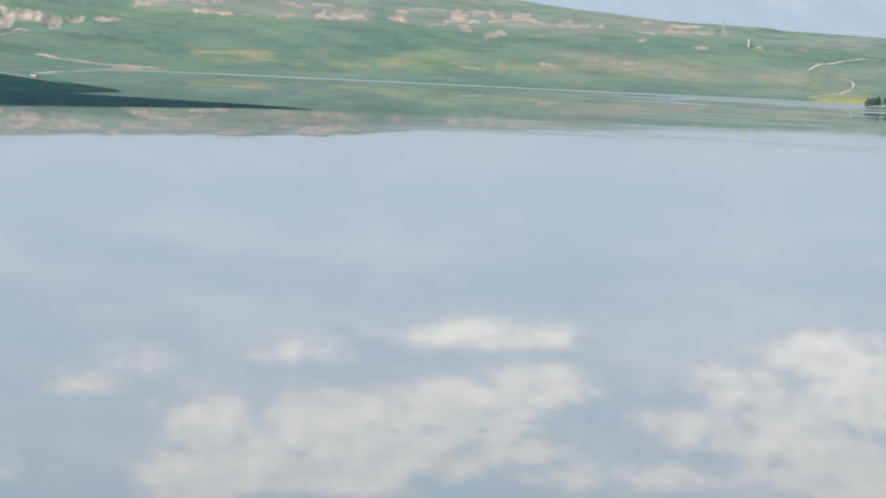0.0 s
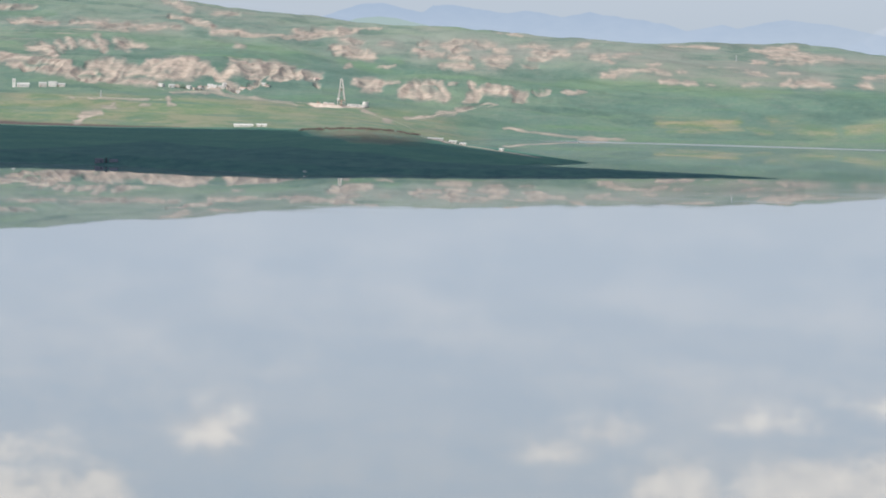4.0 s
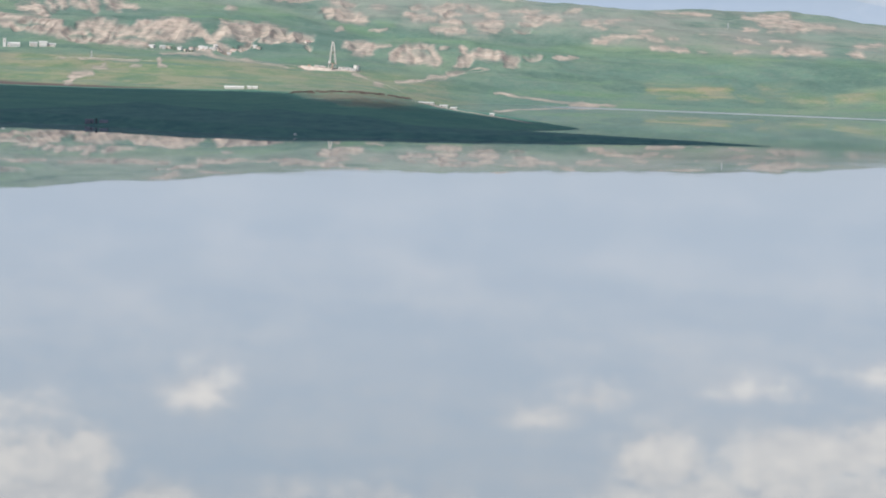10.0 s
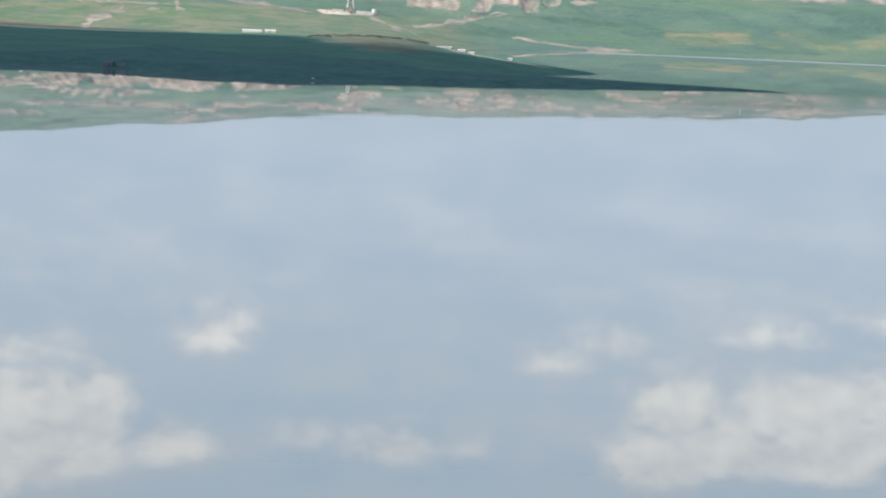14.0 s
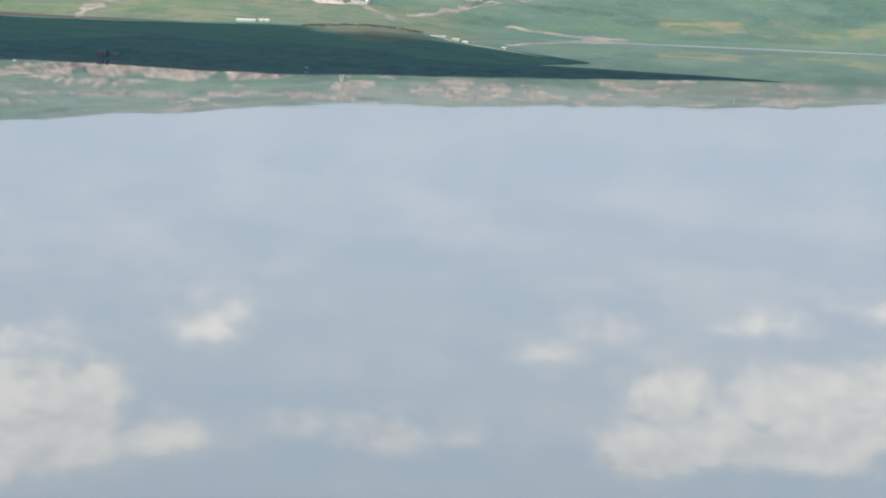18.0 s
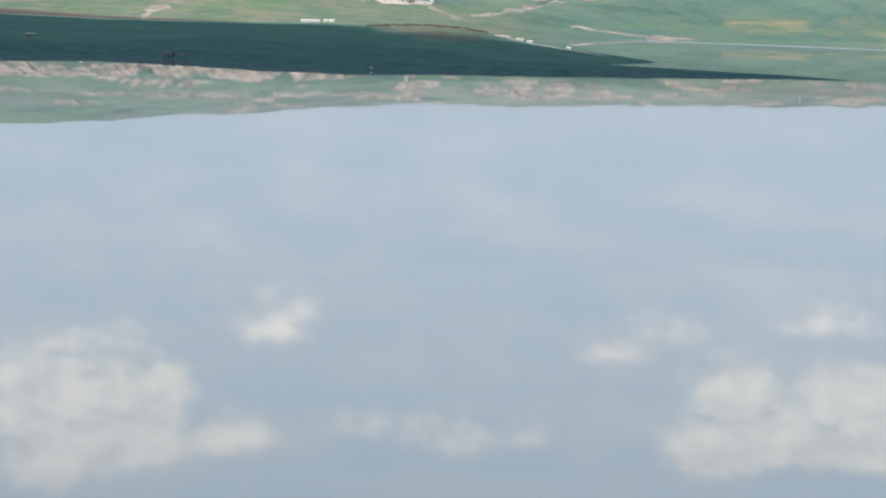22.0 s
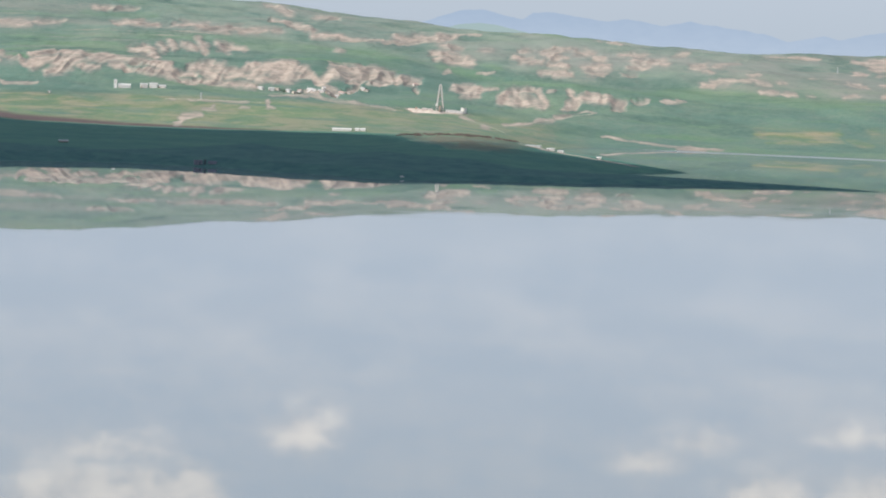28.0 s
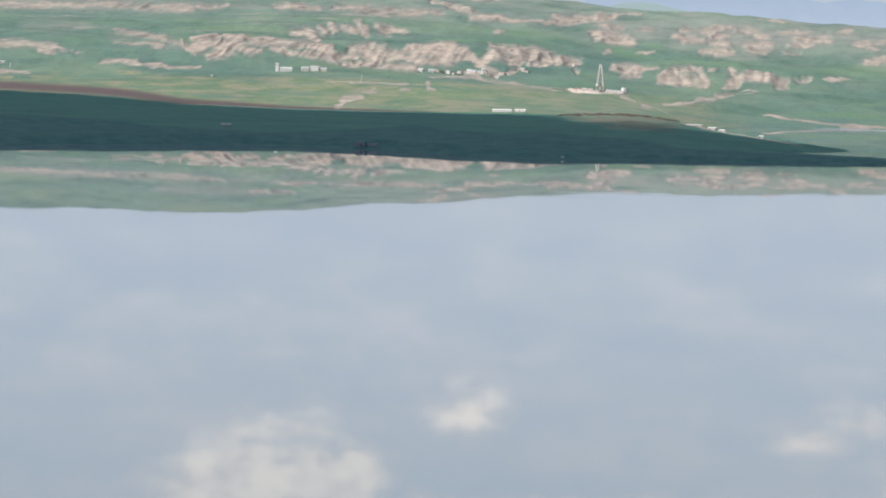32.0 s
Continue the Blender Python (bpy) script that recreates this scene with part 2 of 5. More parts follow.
    grass = n.mix(n.math("MULTIPLY", n.math("MULTIPLY", fresh, 0.42), n.grey(n.math("ADD", n.math("MULTIPLY", strata, 0.5), n.math("MULTIPLY", fine, 0.5)), 0.38, 0.56)), grass, n.mix(mid, (0.098, 0.200, 0.098), (0.150, 0.252, 0.128)))
    flowers = n.add("ShaderNodeAttribute", attribute_name="flowers").outputs["Fac"]
    grass = n.mix(n.math("MULTIPLY", flowers, 0.85), grass, n.mix(fine, (0.250, 0.270, 0.085), (0.360, 0.350, 0.115)))
    # Cloud shade painted into the field green, darker again near the shore.
    crop_shade = n.add("ShaderNodeAttribute", attribute_name="crop_shade").outputs["Fac"]
    grass = n.mix(n.grey(crop_shade, 0.0, 0.5), grass, n.mix(crop_shade, n.mix(n.grey(strata, 0.40, 0.60), (0.067, 0.178, 0.132), (0.106, 0.240, 0.153)), n.mix(n.grey(fine, 0.38, 0.62), (0.046, 0.114, 0.114), (0.071, 0.158, 0.136))))
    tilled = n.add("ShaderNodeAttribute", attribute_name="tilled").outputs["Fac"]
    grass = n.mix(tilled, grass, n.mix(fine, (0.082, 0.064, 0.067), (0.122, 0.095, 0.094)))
    scrub = n.add("ShaderNodeAttribute", attribute_name="scrub").outputs["Fac"]
    grass = n.mix(n.math("MULTIPLY", scrub, n.grey(rag_fine, 0.28, 0.48)), grass, n.mix(fine, (0.100, 0.102, 0.076), (0.158, 0.144, 0.112)))
    grass = n.add("ShaderNodeVectorMath", {0: grass, 1: (1.0, 1.0, 0.99)}, operation="MULTIPLY").outputs[0]
    bare = n.add("ShaderNodeAttribute", attribute_name="bare").outputs["Fac"]
    layers = n.noise(n.add("ShaderNodeMapping", {"Vector": p, "Scale": (0.10, 0.35, 3.0)}).outputs[0], 0.07, 5, 0.6)
    rag = n.noise(n.add("ShaderNodeMapping", {"Vector": p, "Scale": (0.8, 0.6, 1.6)}).outputs[0], 0.04, 8, 0.72)
    soil = n.ramp(n.math("ADD", n.math("MULTIPLY", speck, 0.30), n.math("ADD", n.math("MULTIPLY", layers, 0.20), n.math("MULTIPLY", rag, 0.50))), [(0.40, (0.212, 0.190, 0.170)), (0.47, (0.302, 0.256, 0.218)), (0.535, (0.398, 0.338, 0.284)), (0.61, (0.462, 0.398, 0.330))])
    edge = n.math("ADD", bare, n.math("MULTIPLY", n.math("SUBTRACT", n.math("ADD", n.math("MULTIPLY", strata, 0.35), n.math("ADD", n.math("MULTIPLY", rag, 0.35), n.math("MULTIPLY", speck, 0.30))), 0.5), 2.4))
    sparse = n.mix(n.math("MULTIPLY", n.math("MULTIPLY", n.grey(bare, 0.03, 0.15), n.grey(edge, -0.05, 0.45)), 0.80), grass, n.mix(rag, (0.190, 0.192, 0.178), (0.258, 0.238, 0.210)))
    col = n.mix(n.math("MULTIPLY", n.math("MULTIPLY", n.grey(bare, 0.06, 0.18), n.grey(edge, 0.26, 0.90)), 0.94), sparse, soil)
    finish(n, col, 0.95, n.math("ADD", mid, n.math("ADD", n.math("MULTIPLY", speck, 0.6), n.math("MULTIPLY", strata, 0.6))), 0.8, 4.0, spec=0.1)
    return m


def water_material():
    m, n = material("lake_water")
    p = n.add("ShaderNodeTexCoord").outputs["Object"]
    sx = n.add("ShaderNodeMapping", {"Vector": p, "Scale": (0.5, 1.0, 1.0)}).outputs[0]
    ripple = n.noise(sx, 0.06, 3)
    streak = n.noise(n.add("ShaderNodeMapping", {"Vector": p, "Scale": (0.0022, 0.02, 1.0)}).outputs[0], 1.0, 3)
    breeze = n.add("ShaderNodeAttribute", attribute_name="breeze").outputs["Fac"]
    rough = n.math("ADD", 0.012, n.math("MULTIPLY", breeze, 0.27))
    rough = n.math("ADD", rough, n.math("MULTIPLY", n.grey(streak, 0.55, 0.8), 0.02))
    b = n.add("ShaderNodeBump", {"Strength": 1.0, "Distance": 0.004, "Height": ripple}).outputs[0]
    bs = n.add("ShaderNodeBsdfPrincipled", {"Base Color": (0.125, 0.148, 0.165, 1), "Roughness": rough, "IOR": 1.45, "Specular IOR Level": 0.5, "Normal": b})
    n.add("ShaderNodeOutputMaterial", {0: bs.outputs[0]})
    return m


def plain(name, color, rough=0.6, vary=0.15, scale=0.6, metal=0.0):
    m, n = material(name)
    p = n.add("ShaderNodeTexCoord").outputs["Object"]
    rnd = n.add("ShaderNodeObjectInfo").outputs["Random"]
    f = n.math("ADD", n.math("MULTIPLY", n.noise(p, scale, 5, 0.65), 0.7), n.math("MULTIPLY", rnd, 0.3))
    dark = tuple(c * (1 - vary * 1.6) for c in color)
    light = tuple(min(0.9, c * (1 + vary * 0.6)) for c in color)
    finish(n, n.ramp(f, [(0.25, dark), (0.5, color), (0.8, light)]), rough, n.noise(p, scale * 6, 3), 0.25, 0.02, metal, 0.3)
    return m


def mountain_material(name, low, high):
    """Distant slopes: the bluish air haze before them is painted in as a glow."""
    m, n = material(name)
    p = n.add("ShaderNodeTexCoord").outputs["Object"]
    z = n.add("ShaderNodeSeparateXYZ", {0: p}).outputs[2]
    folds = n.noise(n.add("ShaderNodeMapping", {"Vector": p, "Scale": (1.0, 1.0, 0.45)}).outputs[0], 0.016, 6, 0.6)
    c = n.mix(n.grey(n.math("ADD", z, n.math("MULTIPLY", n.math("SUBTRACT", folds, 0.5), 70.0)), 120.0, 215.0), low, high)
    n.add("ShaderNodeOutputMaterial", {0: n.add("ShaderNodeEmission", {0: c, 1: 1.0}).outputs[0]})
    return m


GROUND, WATER = ground_material(), water_material()
WHITE = plain("white_sheeting", (0.58, 0.575, 0.555), 0.5, 0.08)
PLASTER = plain("whitewash", (0.54, 0.51, 0.47), 0.85, 0.12)
MUD = plain("mud_plaster", (0.46, 0.40, 0.345), 0.95, 0.2)
ROOF = plain("sheet_roof", (0.42, 0.42, 0.41), 0.55, 0.15)
REDROOF = plain("faded_red_roof", (0.40, 0.29, 0.26), 0.7, 0.2)
DARK = plain("dark_opening", (0.05, 0.058, 0.07), 0.5, 0.2)
STEEL = plain("painted_steel", (0.46, 0.44, 0.42), 0.45, 0.15)
GALVANISED = plain("weathered_galvanised_steel", (0.34, 0.36, 0.37), 0.6, 0.15)
RUST = plain("rusty_steel", (0.30, 0.20, 0.15), 0.8, 0.3)
GRAVEL = plain("pale_gravel", (0.43, 0.38, 0.335), 0.95, 0.2, 0.15)
DIRT = plain("packed_dirt", (0.40, 0.365, 0.31), 0.95, 0.3, 0.1)
BARK = plain("bark", (0.12, 0.09, 0.07), 0.95, 0.25)
PANE = plain("window_glass", (0.20, 0.22, 0.25), 0.25, 0.1)
OLIVE = plain("dusty_leaves", (0.105, 0.135, 0.092), 0.85, 0.3, 0.5)
LEAF = plain("leaves", (0.060, 0.092, 0.070), 0.8, 0.4, 0.5)
SHRUB = plain("dry_shrub", (0.105, 0.085, 0.075), 0.9, 0.35, 0.5)
CONCRETE = plain("weathered_concrete", (0.170, 0.180, 0.215), 0.9, 0.25)
CLOUD = plain("cloud_white", (0.85, 0.85, 0.86), 1.0, 0.05, 0.01)
GREEN_HAZE = mountain_material("hazy_green_glow", (0.300, 0.385, 0.385), (0.270, 0.370, 0.385))


# ---------------------------------------------------------------- terrain shape
EYE = 99.0
BEARINGS = [-15.3, -10.8, -7.9, -5.1, -2.8, -0.8, 0.6, 2.0, 3.4, 4.8, 7.0, 9.1, 11.2, 14.8, 18.3, 21.9, 25.6]
SLOPES = {  # height of the land above the lake along each ring round the lookout
    2300: [9, 9, 9, 8, 8, 8, 8, 7, 3, -7, -7, -7, -7, -7, -7, -7, -7],
    2600: [14, 14, 13, 12, 14, 19, 24, 17, 4, -7, -7, -7, -7, -7, -7, -7, -7],
    2800: [20, 18, 15, 14, 16, 17, 15, 5, -7, -7, -7, -7, -7, -7, -7, -7, -7],
}
FOOT = {
    3015: [24, 30, 31, 33, 32, 28, 24, 14, -1, -2, -2, -2, -2, -1, -2, -6, -6],
    3150: [30, 42, 43, 45, 43, 36, 35, 29, 23, 19, 14, 13, 14, 19, 16, 13, 14],
    3300: [42, 61, 61, 58, 58, 62, 50, 42, 44, 40, 40, 40, 42, 42, 38, 41, 37],
    3420: [70, 95, 94, 95, 96, 79, 73, 75, 72, 65, 64, 65, 68, 59, 58, 55, 46],
}
HILLS = {
    3700: [95, 107, 111, 103, 106, 96, 86, 87, 84, 79, 75, 76, 79, 69, 69, 63, 51],
    4000: [120, 130, 135, 138, 135, 132, 122, 121, 120, 117, 110, 104, 105, 90, 82, 70, 57],
    4300: [164, 172, 170, 168, 164, 156, 158, 152, 148, 141, 135, 129, 132, 105, 94, 78, 66],
    4650: [250, 253, 245, 220, 198, 193, 172, 172, 163, 158, 154, 150, 154, 125, 108, 90, 80],
}


def table(b, pairs):
    xs, ys = zip(*pairs)
    return np.interp(b, xs, ys)


def hashed(ix, iy, seed):
    n = (ix.astype(np.int64) * 374761393 + iy.astype(np.int64) * 668265263 + seed * 974634321) & 0xFFFFFFFF
    n = ((n ^ (n >> 13)) * 1274126177) & 0xFFFFFFFF
    return ((n ^ (n >> 16)) & 0xFFFF) / 65535.0


def value_noise(x, y, seed=0):
    ix, iy = np.floor(x), np.floor(y)
    fx, fy = x - ix, y - iy
    fx, fy = fx * fx * fx * (fx * (fx * 6 - 15) + 10), fy * fy * fy * (fy * (fy * 6 - 15) + 10)
    a, b = hashed(ix, iy, seed), hashed(ix + 1, iy, seed)
    c, d = hashed(ix, iy + 1, seed), hashed(ix + 1, iy + 1, seed)
    return (a + (b - a) * fx) * (1 - fy) + (c + (d - c) * fx) * fy


def fbm(x, y, octaves=4, seed=0):
    total, amp, norm = 0.0, 1.0, 0.0
    for k in range(octaves):
        total = total + amp * value_noise(x * 2**k + 17.3 * k, y * 2**k - 9.1 * k, seed + k)
        norm, amp = norm + amp, amp * 0.5
    return total / norm


def blurred(z, axis, width):
    k = np.exp(-0.5 * (np.arange(-3 * width, 3 * width + 1) / width) ** 2)
    k /= k.sum()
    pad = [(0, 0), (0, 0)]
    pad[axis] = (3 * width, 3 * width)
    zp = np.pad(z, pad, mode="edge")
    out = np.zeros_like(z)
    n = z.shape[axis]
    for i, w in enumerate(k):
        out += w * (zp[i:i + n] if axis == 0 else zp[:, i:i + n])
    return out


# near shore of the peninsula and its two tapering points
SHORE = [(-25, 2000), (-15, 1996), (-12, 2030), (-10.6, 2054), (-7.9, 2086), (-5.4, 2052), (-3.8, 1998), (-1.0, 1972), (0.6, 1988), (3.4, 2014), (6.2, 2060), (9.1, 2100), (11.1, 2112)]
BANK = [(-15, 8), (-5.1, 7.5), (-2, 7), (0.6, 4.8), (3.4, 4.4), (6.2, 3.8), (9.1, 1.6), (11.1, 0.3)]
SPIT_BACK = [(0.9, 2900), (2.0, 2500), (3.2, 2330), (4.1, 2200), (4.9, 2174), (6.3, 2166), (7.7, 2155), (9.1, 2150), (10.5, 2128), (11.1, 2113)]
POINT_FRONT = [(0.8, 1990), (2.0, 2060), (3.2, 2150), (4.1, 2252), (6.27, 2333)]
POINT_CREST = [(-25, 5), (-2.6, 7), (-1.0, 15), (0.6, 20), (2.0, 15), (2.7, 12), (3.4, 9), (4.84, 4.5), (6.27, 1)]
POINT_BACK = [(-20, 3200), (1.2, 3200), (2.0, 2850), (3.4, 2660), (4.84, 2470), (5.55, 2400), (6.27, 2336)]


def smooth_land():
    """Height of the land on an even grid of bearings (degrees right of north) and ranges, before erosion."""
    b = np.arange(-24.0, 34.01, 0.1)
    r = np.arange(1900.0, 5400.0, 5.0)
    rings = sorted({**SLOPES, **FOOT, **HILLS}.items())
    rs = np.array([1900.0, 2030.0] + [k for k, _ in rings] + [4900.0, 6000.0])
    cols = blurred(np.array([np.interp(b, BEARINGS, v) for _, v in rings]), 1, 5)
    low = np.full((1, len(b)), -9.0)
    cols = np.concatenate((low, low * 0.8, cols, cols[-1:] * 0.8, cols[-1:] * 0.3))
    z = np.stack([np.interp(r, rs, cols[:, j]) for j in range(len(b))], 1)
    z = blurred(z, 0, 7)
    R, B = r[:, None], b[None, :]
    wob = 14 * (fbm(B * 2.2 + 40, R / 300, 3, 5) - 0.5)
    front = R - table(b, SHORE)[None, :] + wob
    spit_in = np.minimum(front, np.where(B < 1.0, 9999, table(b, SPIT_BACK)[None, :] - R - wob * 0.5))
    spit = np.where(B > 11.15, -9, np.minimum(spit_in * 0.16, table(b, BANK)[None, :]))
    point_in = np.minimum(np.where(B < 0.9, front, R - table(b, POINT_FRONT)[None, :] - wob), table(b, POINT_BACK)[None, :] - R + wob)
    point = np.where(B > 6.27, -9, np.minimum(point_in * np.interp(b, [2.8, 4.5], [0.05, 0.10])[None, :], table(b, POINT_CREST)[None, :]))
    near = np.maximum(np.maximum(spit, point), -9)
    field = np.maximum(np.minimum(z, np.maximum(front, 0) * 0.16), near)
    west = np.clip((3.2 - B) / 1.2, 0, 1)
    mixed = np.where(front > 0, field * west + np.maximum(near, np.minimum(z, -4)) * (1 - west), near)
    back = np.clip((R - 2800) / 120, 0, 1)
    return b, r, mixed * (1 - back) + z * back


LAND_B, LAND_R, LAND_Z = smooth_land()


# how far the upper hills draw together towards the lake
CLOSE = [(-15, 0.78), (-4, 0.68), (0.6, 0.70), (2.5, 0.60), (4.8, 0.52), (7.6, 0.48), (9.6, 0.57), (10.6, 0.66), (11.6, 0.74), (13.5, 0.70), (16, 0.62), (20, 0.55), (26, 0.50)]


def stretched(b, r):
    """Range on the even rings that stands for the true range r."""
    r = np.asarray(r, float)
    return np.where(r > 3420, 3420 + (r - 3420) / table(np.asarray(b, float), CLOSE), r)


def land(b, r):
    """Sampled height of the smooth land at bearings and ranges."""
    b, r = np.broadcast_arrays(np.asarray(b, float), np.asarray(r, float))
    s = stretched(b, r)
    i = np.clip((s - LAND_R[0]) / 5.0, 0, len(LAND_R) - 1.001)
    j = np.clip((b - LAND_B[0]) / 0.1, 0, len(LAND_B) - 1.001)
    i0, j0 = i.astype(int), j.astype(int)
    u, v = i - i0, j - j0
    z = (LAND_Z[i0, j0] * (1 - u) + LAND_Z[i0 + 1, j0] * u) * (1 - v) + (LAND_Z[i0, j0 + 1] * (1 - u) + LAND_Z[i0 + 1, j0 + 1] * u) * v
    return EYE + (z - EYE) * np.minimum(r / s, 1.0)

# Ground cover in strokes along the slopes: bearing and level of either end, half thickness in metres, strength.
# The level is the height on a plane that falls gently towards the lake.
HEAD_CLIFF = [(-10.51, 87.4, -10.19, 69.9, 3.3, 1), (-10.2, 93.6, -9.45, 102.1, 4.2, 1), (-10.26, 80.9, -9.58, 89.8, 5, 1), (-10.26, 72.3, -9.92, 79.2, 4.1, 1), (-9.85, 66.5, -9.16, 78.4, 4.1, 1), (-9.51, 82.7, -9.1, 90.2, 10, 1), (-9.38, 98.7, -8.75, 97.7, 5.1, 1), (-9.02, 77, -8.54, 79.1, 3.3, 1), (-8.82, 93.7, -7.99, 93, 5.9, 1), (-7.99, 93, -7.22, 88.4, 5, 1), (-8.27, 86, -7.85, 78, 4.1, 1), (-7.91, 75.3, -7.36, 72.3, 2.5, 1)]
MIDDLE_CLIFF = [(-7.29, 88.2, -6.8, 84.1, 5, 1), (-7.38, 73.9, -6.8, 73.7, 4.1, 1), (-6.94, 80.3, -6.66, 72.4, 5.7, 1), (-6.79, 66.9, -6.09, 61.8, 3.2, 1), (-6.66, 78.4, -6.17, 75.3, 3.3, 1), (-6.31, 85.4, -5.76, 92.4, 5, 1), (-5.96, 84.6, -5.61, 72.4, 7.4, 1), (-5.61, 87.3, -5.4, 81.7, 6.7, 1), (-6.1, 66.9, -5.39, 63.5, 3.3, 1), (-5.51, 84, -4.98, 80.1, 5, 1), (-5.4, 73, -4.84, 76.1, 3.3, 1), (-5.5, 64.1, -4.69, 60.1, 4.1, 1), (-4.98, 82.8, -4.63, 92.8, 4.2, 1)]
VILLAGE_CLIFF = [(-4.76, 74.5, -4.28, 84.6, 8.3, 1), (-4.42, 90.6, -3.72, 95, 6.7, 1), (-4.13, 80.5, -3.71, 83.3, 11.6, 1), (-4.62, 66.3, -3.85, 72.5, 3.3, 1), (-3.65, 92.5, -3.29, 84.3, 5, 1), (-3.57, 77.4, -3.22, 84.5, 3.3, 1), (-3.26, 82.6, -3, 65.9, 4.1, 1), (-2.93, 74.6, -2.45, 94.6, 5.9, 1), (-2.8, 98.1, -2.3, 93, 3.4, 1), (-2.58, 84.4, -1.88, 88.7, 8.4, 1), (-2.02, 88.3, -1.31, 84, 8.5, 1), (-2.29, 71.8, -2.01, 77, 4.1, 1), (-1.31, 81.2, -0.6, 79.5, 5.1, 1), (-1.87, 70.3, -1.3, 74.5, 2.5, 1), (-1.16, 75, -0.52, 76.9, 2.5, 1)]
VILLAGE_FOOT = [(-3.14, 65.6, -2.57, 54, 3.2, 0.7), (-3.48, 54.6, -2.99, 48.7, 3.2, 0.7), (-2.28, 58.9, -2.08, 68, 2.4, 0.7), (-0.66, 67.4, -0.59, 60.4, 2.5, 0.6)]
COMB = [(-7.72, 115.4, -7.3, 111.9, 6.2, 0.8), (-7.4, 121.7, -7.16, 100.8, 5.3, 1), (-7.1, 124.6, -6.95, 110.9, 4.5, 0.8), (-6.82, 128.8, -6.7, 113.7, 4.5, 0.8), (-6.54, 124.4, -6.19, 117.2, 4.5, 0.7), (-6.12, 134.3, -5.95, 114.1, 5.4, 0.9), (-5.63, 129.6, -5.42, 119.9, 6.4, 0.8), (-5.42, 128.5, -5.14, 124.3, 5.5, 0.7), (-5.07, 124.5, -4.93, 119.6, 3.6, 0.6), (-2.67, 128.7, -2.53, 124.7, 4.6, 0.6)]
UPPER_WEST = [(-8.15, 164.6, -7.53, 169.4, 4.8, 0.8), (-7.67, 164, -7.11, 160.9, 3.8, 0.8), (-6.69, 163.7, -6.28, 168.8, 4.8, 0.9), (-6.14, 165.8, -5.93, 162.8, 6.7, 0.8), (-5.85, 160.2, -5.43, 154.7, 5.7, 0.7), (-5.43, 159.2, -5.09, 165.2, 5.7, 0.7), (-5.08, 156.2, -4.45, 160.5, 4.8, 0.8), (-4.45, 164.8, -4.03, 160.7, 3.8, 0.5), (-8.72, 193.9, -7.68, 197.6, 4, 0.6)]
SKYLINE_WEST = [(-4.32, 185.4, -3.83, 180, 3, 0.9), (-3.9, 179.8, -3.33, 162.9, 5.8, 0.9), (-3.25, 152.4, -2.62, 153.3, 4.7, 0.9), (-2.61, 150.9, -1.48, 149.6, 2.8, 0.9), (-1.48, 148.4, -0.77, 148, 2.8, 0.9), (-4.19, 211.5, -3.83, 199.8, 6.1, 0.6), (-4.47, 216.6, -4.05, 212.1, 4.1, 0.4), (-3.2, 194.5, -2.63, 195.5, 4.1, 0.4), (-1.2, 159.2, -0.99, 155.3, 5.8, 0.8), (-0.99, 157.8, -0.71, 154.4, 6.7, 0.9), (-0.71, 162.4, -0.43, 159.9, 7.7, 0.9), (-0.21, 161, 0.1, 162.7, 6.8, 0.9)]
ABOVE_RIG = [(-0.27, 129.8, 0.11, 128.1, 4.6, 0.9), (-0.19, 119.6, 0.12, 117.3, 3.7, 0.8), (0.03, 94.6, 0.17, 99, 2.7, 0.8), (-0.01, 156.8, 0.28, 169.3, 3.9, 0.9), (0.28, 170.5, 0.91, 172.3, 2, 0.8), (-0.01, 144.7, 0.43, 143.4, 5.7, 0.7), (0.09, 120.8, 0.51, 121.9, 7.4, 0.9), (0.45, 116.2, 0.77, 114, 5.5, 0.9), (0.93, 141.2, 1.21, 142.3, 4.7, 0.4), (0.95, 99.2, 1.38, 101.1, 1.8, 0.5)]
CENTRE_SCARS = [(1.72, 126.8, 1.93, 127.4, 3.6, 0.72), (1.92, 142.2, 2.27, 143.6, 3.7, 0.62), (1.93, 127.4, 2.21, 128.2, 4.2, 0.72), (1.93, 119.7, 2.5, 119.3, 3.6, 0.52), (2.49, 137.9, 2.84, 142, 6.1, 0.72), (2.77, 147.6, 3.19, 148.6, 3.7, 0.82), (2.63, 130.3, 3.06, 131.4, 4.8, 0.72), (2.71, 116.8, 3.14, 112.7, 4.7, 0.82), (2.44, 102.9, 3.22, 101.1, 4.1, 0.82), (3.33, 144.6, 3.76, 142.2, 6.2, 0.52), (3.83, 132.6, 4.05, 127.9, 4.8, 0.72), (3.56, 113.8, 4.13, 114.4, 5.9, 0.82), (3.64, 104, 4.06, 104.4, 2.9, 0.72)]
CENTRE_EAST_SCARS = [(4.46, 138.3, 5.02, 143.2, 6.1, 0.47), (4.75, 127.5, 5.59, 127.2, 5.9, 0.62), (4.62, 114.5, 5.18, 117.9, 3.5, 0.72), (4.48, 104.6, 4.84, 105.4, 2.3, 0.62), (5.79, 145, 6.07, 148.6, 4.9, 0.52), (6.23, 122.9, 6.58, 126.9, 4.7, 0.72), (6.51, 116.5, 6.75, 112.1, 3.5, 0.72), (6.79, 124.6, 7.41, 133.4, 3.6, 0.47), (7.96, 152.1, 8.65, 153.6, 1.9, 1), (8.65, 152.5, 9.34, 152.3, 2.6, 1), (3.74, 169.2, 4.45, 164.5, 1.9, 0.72)]
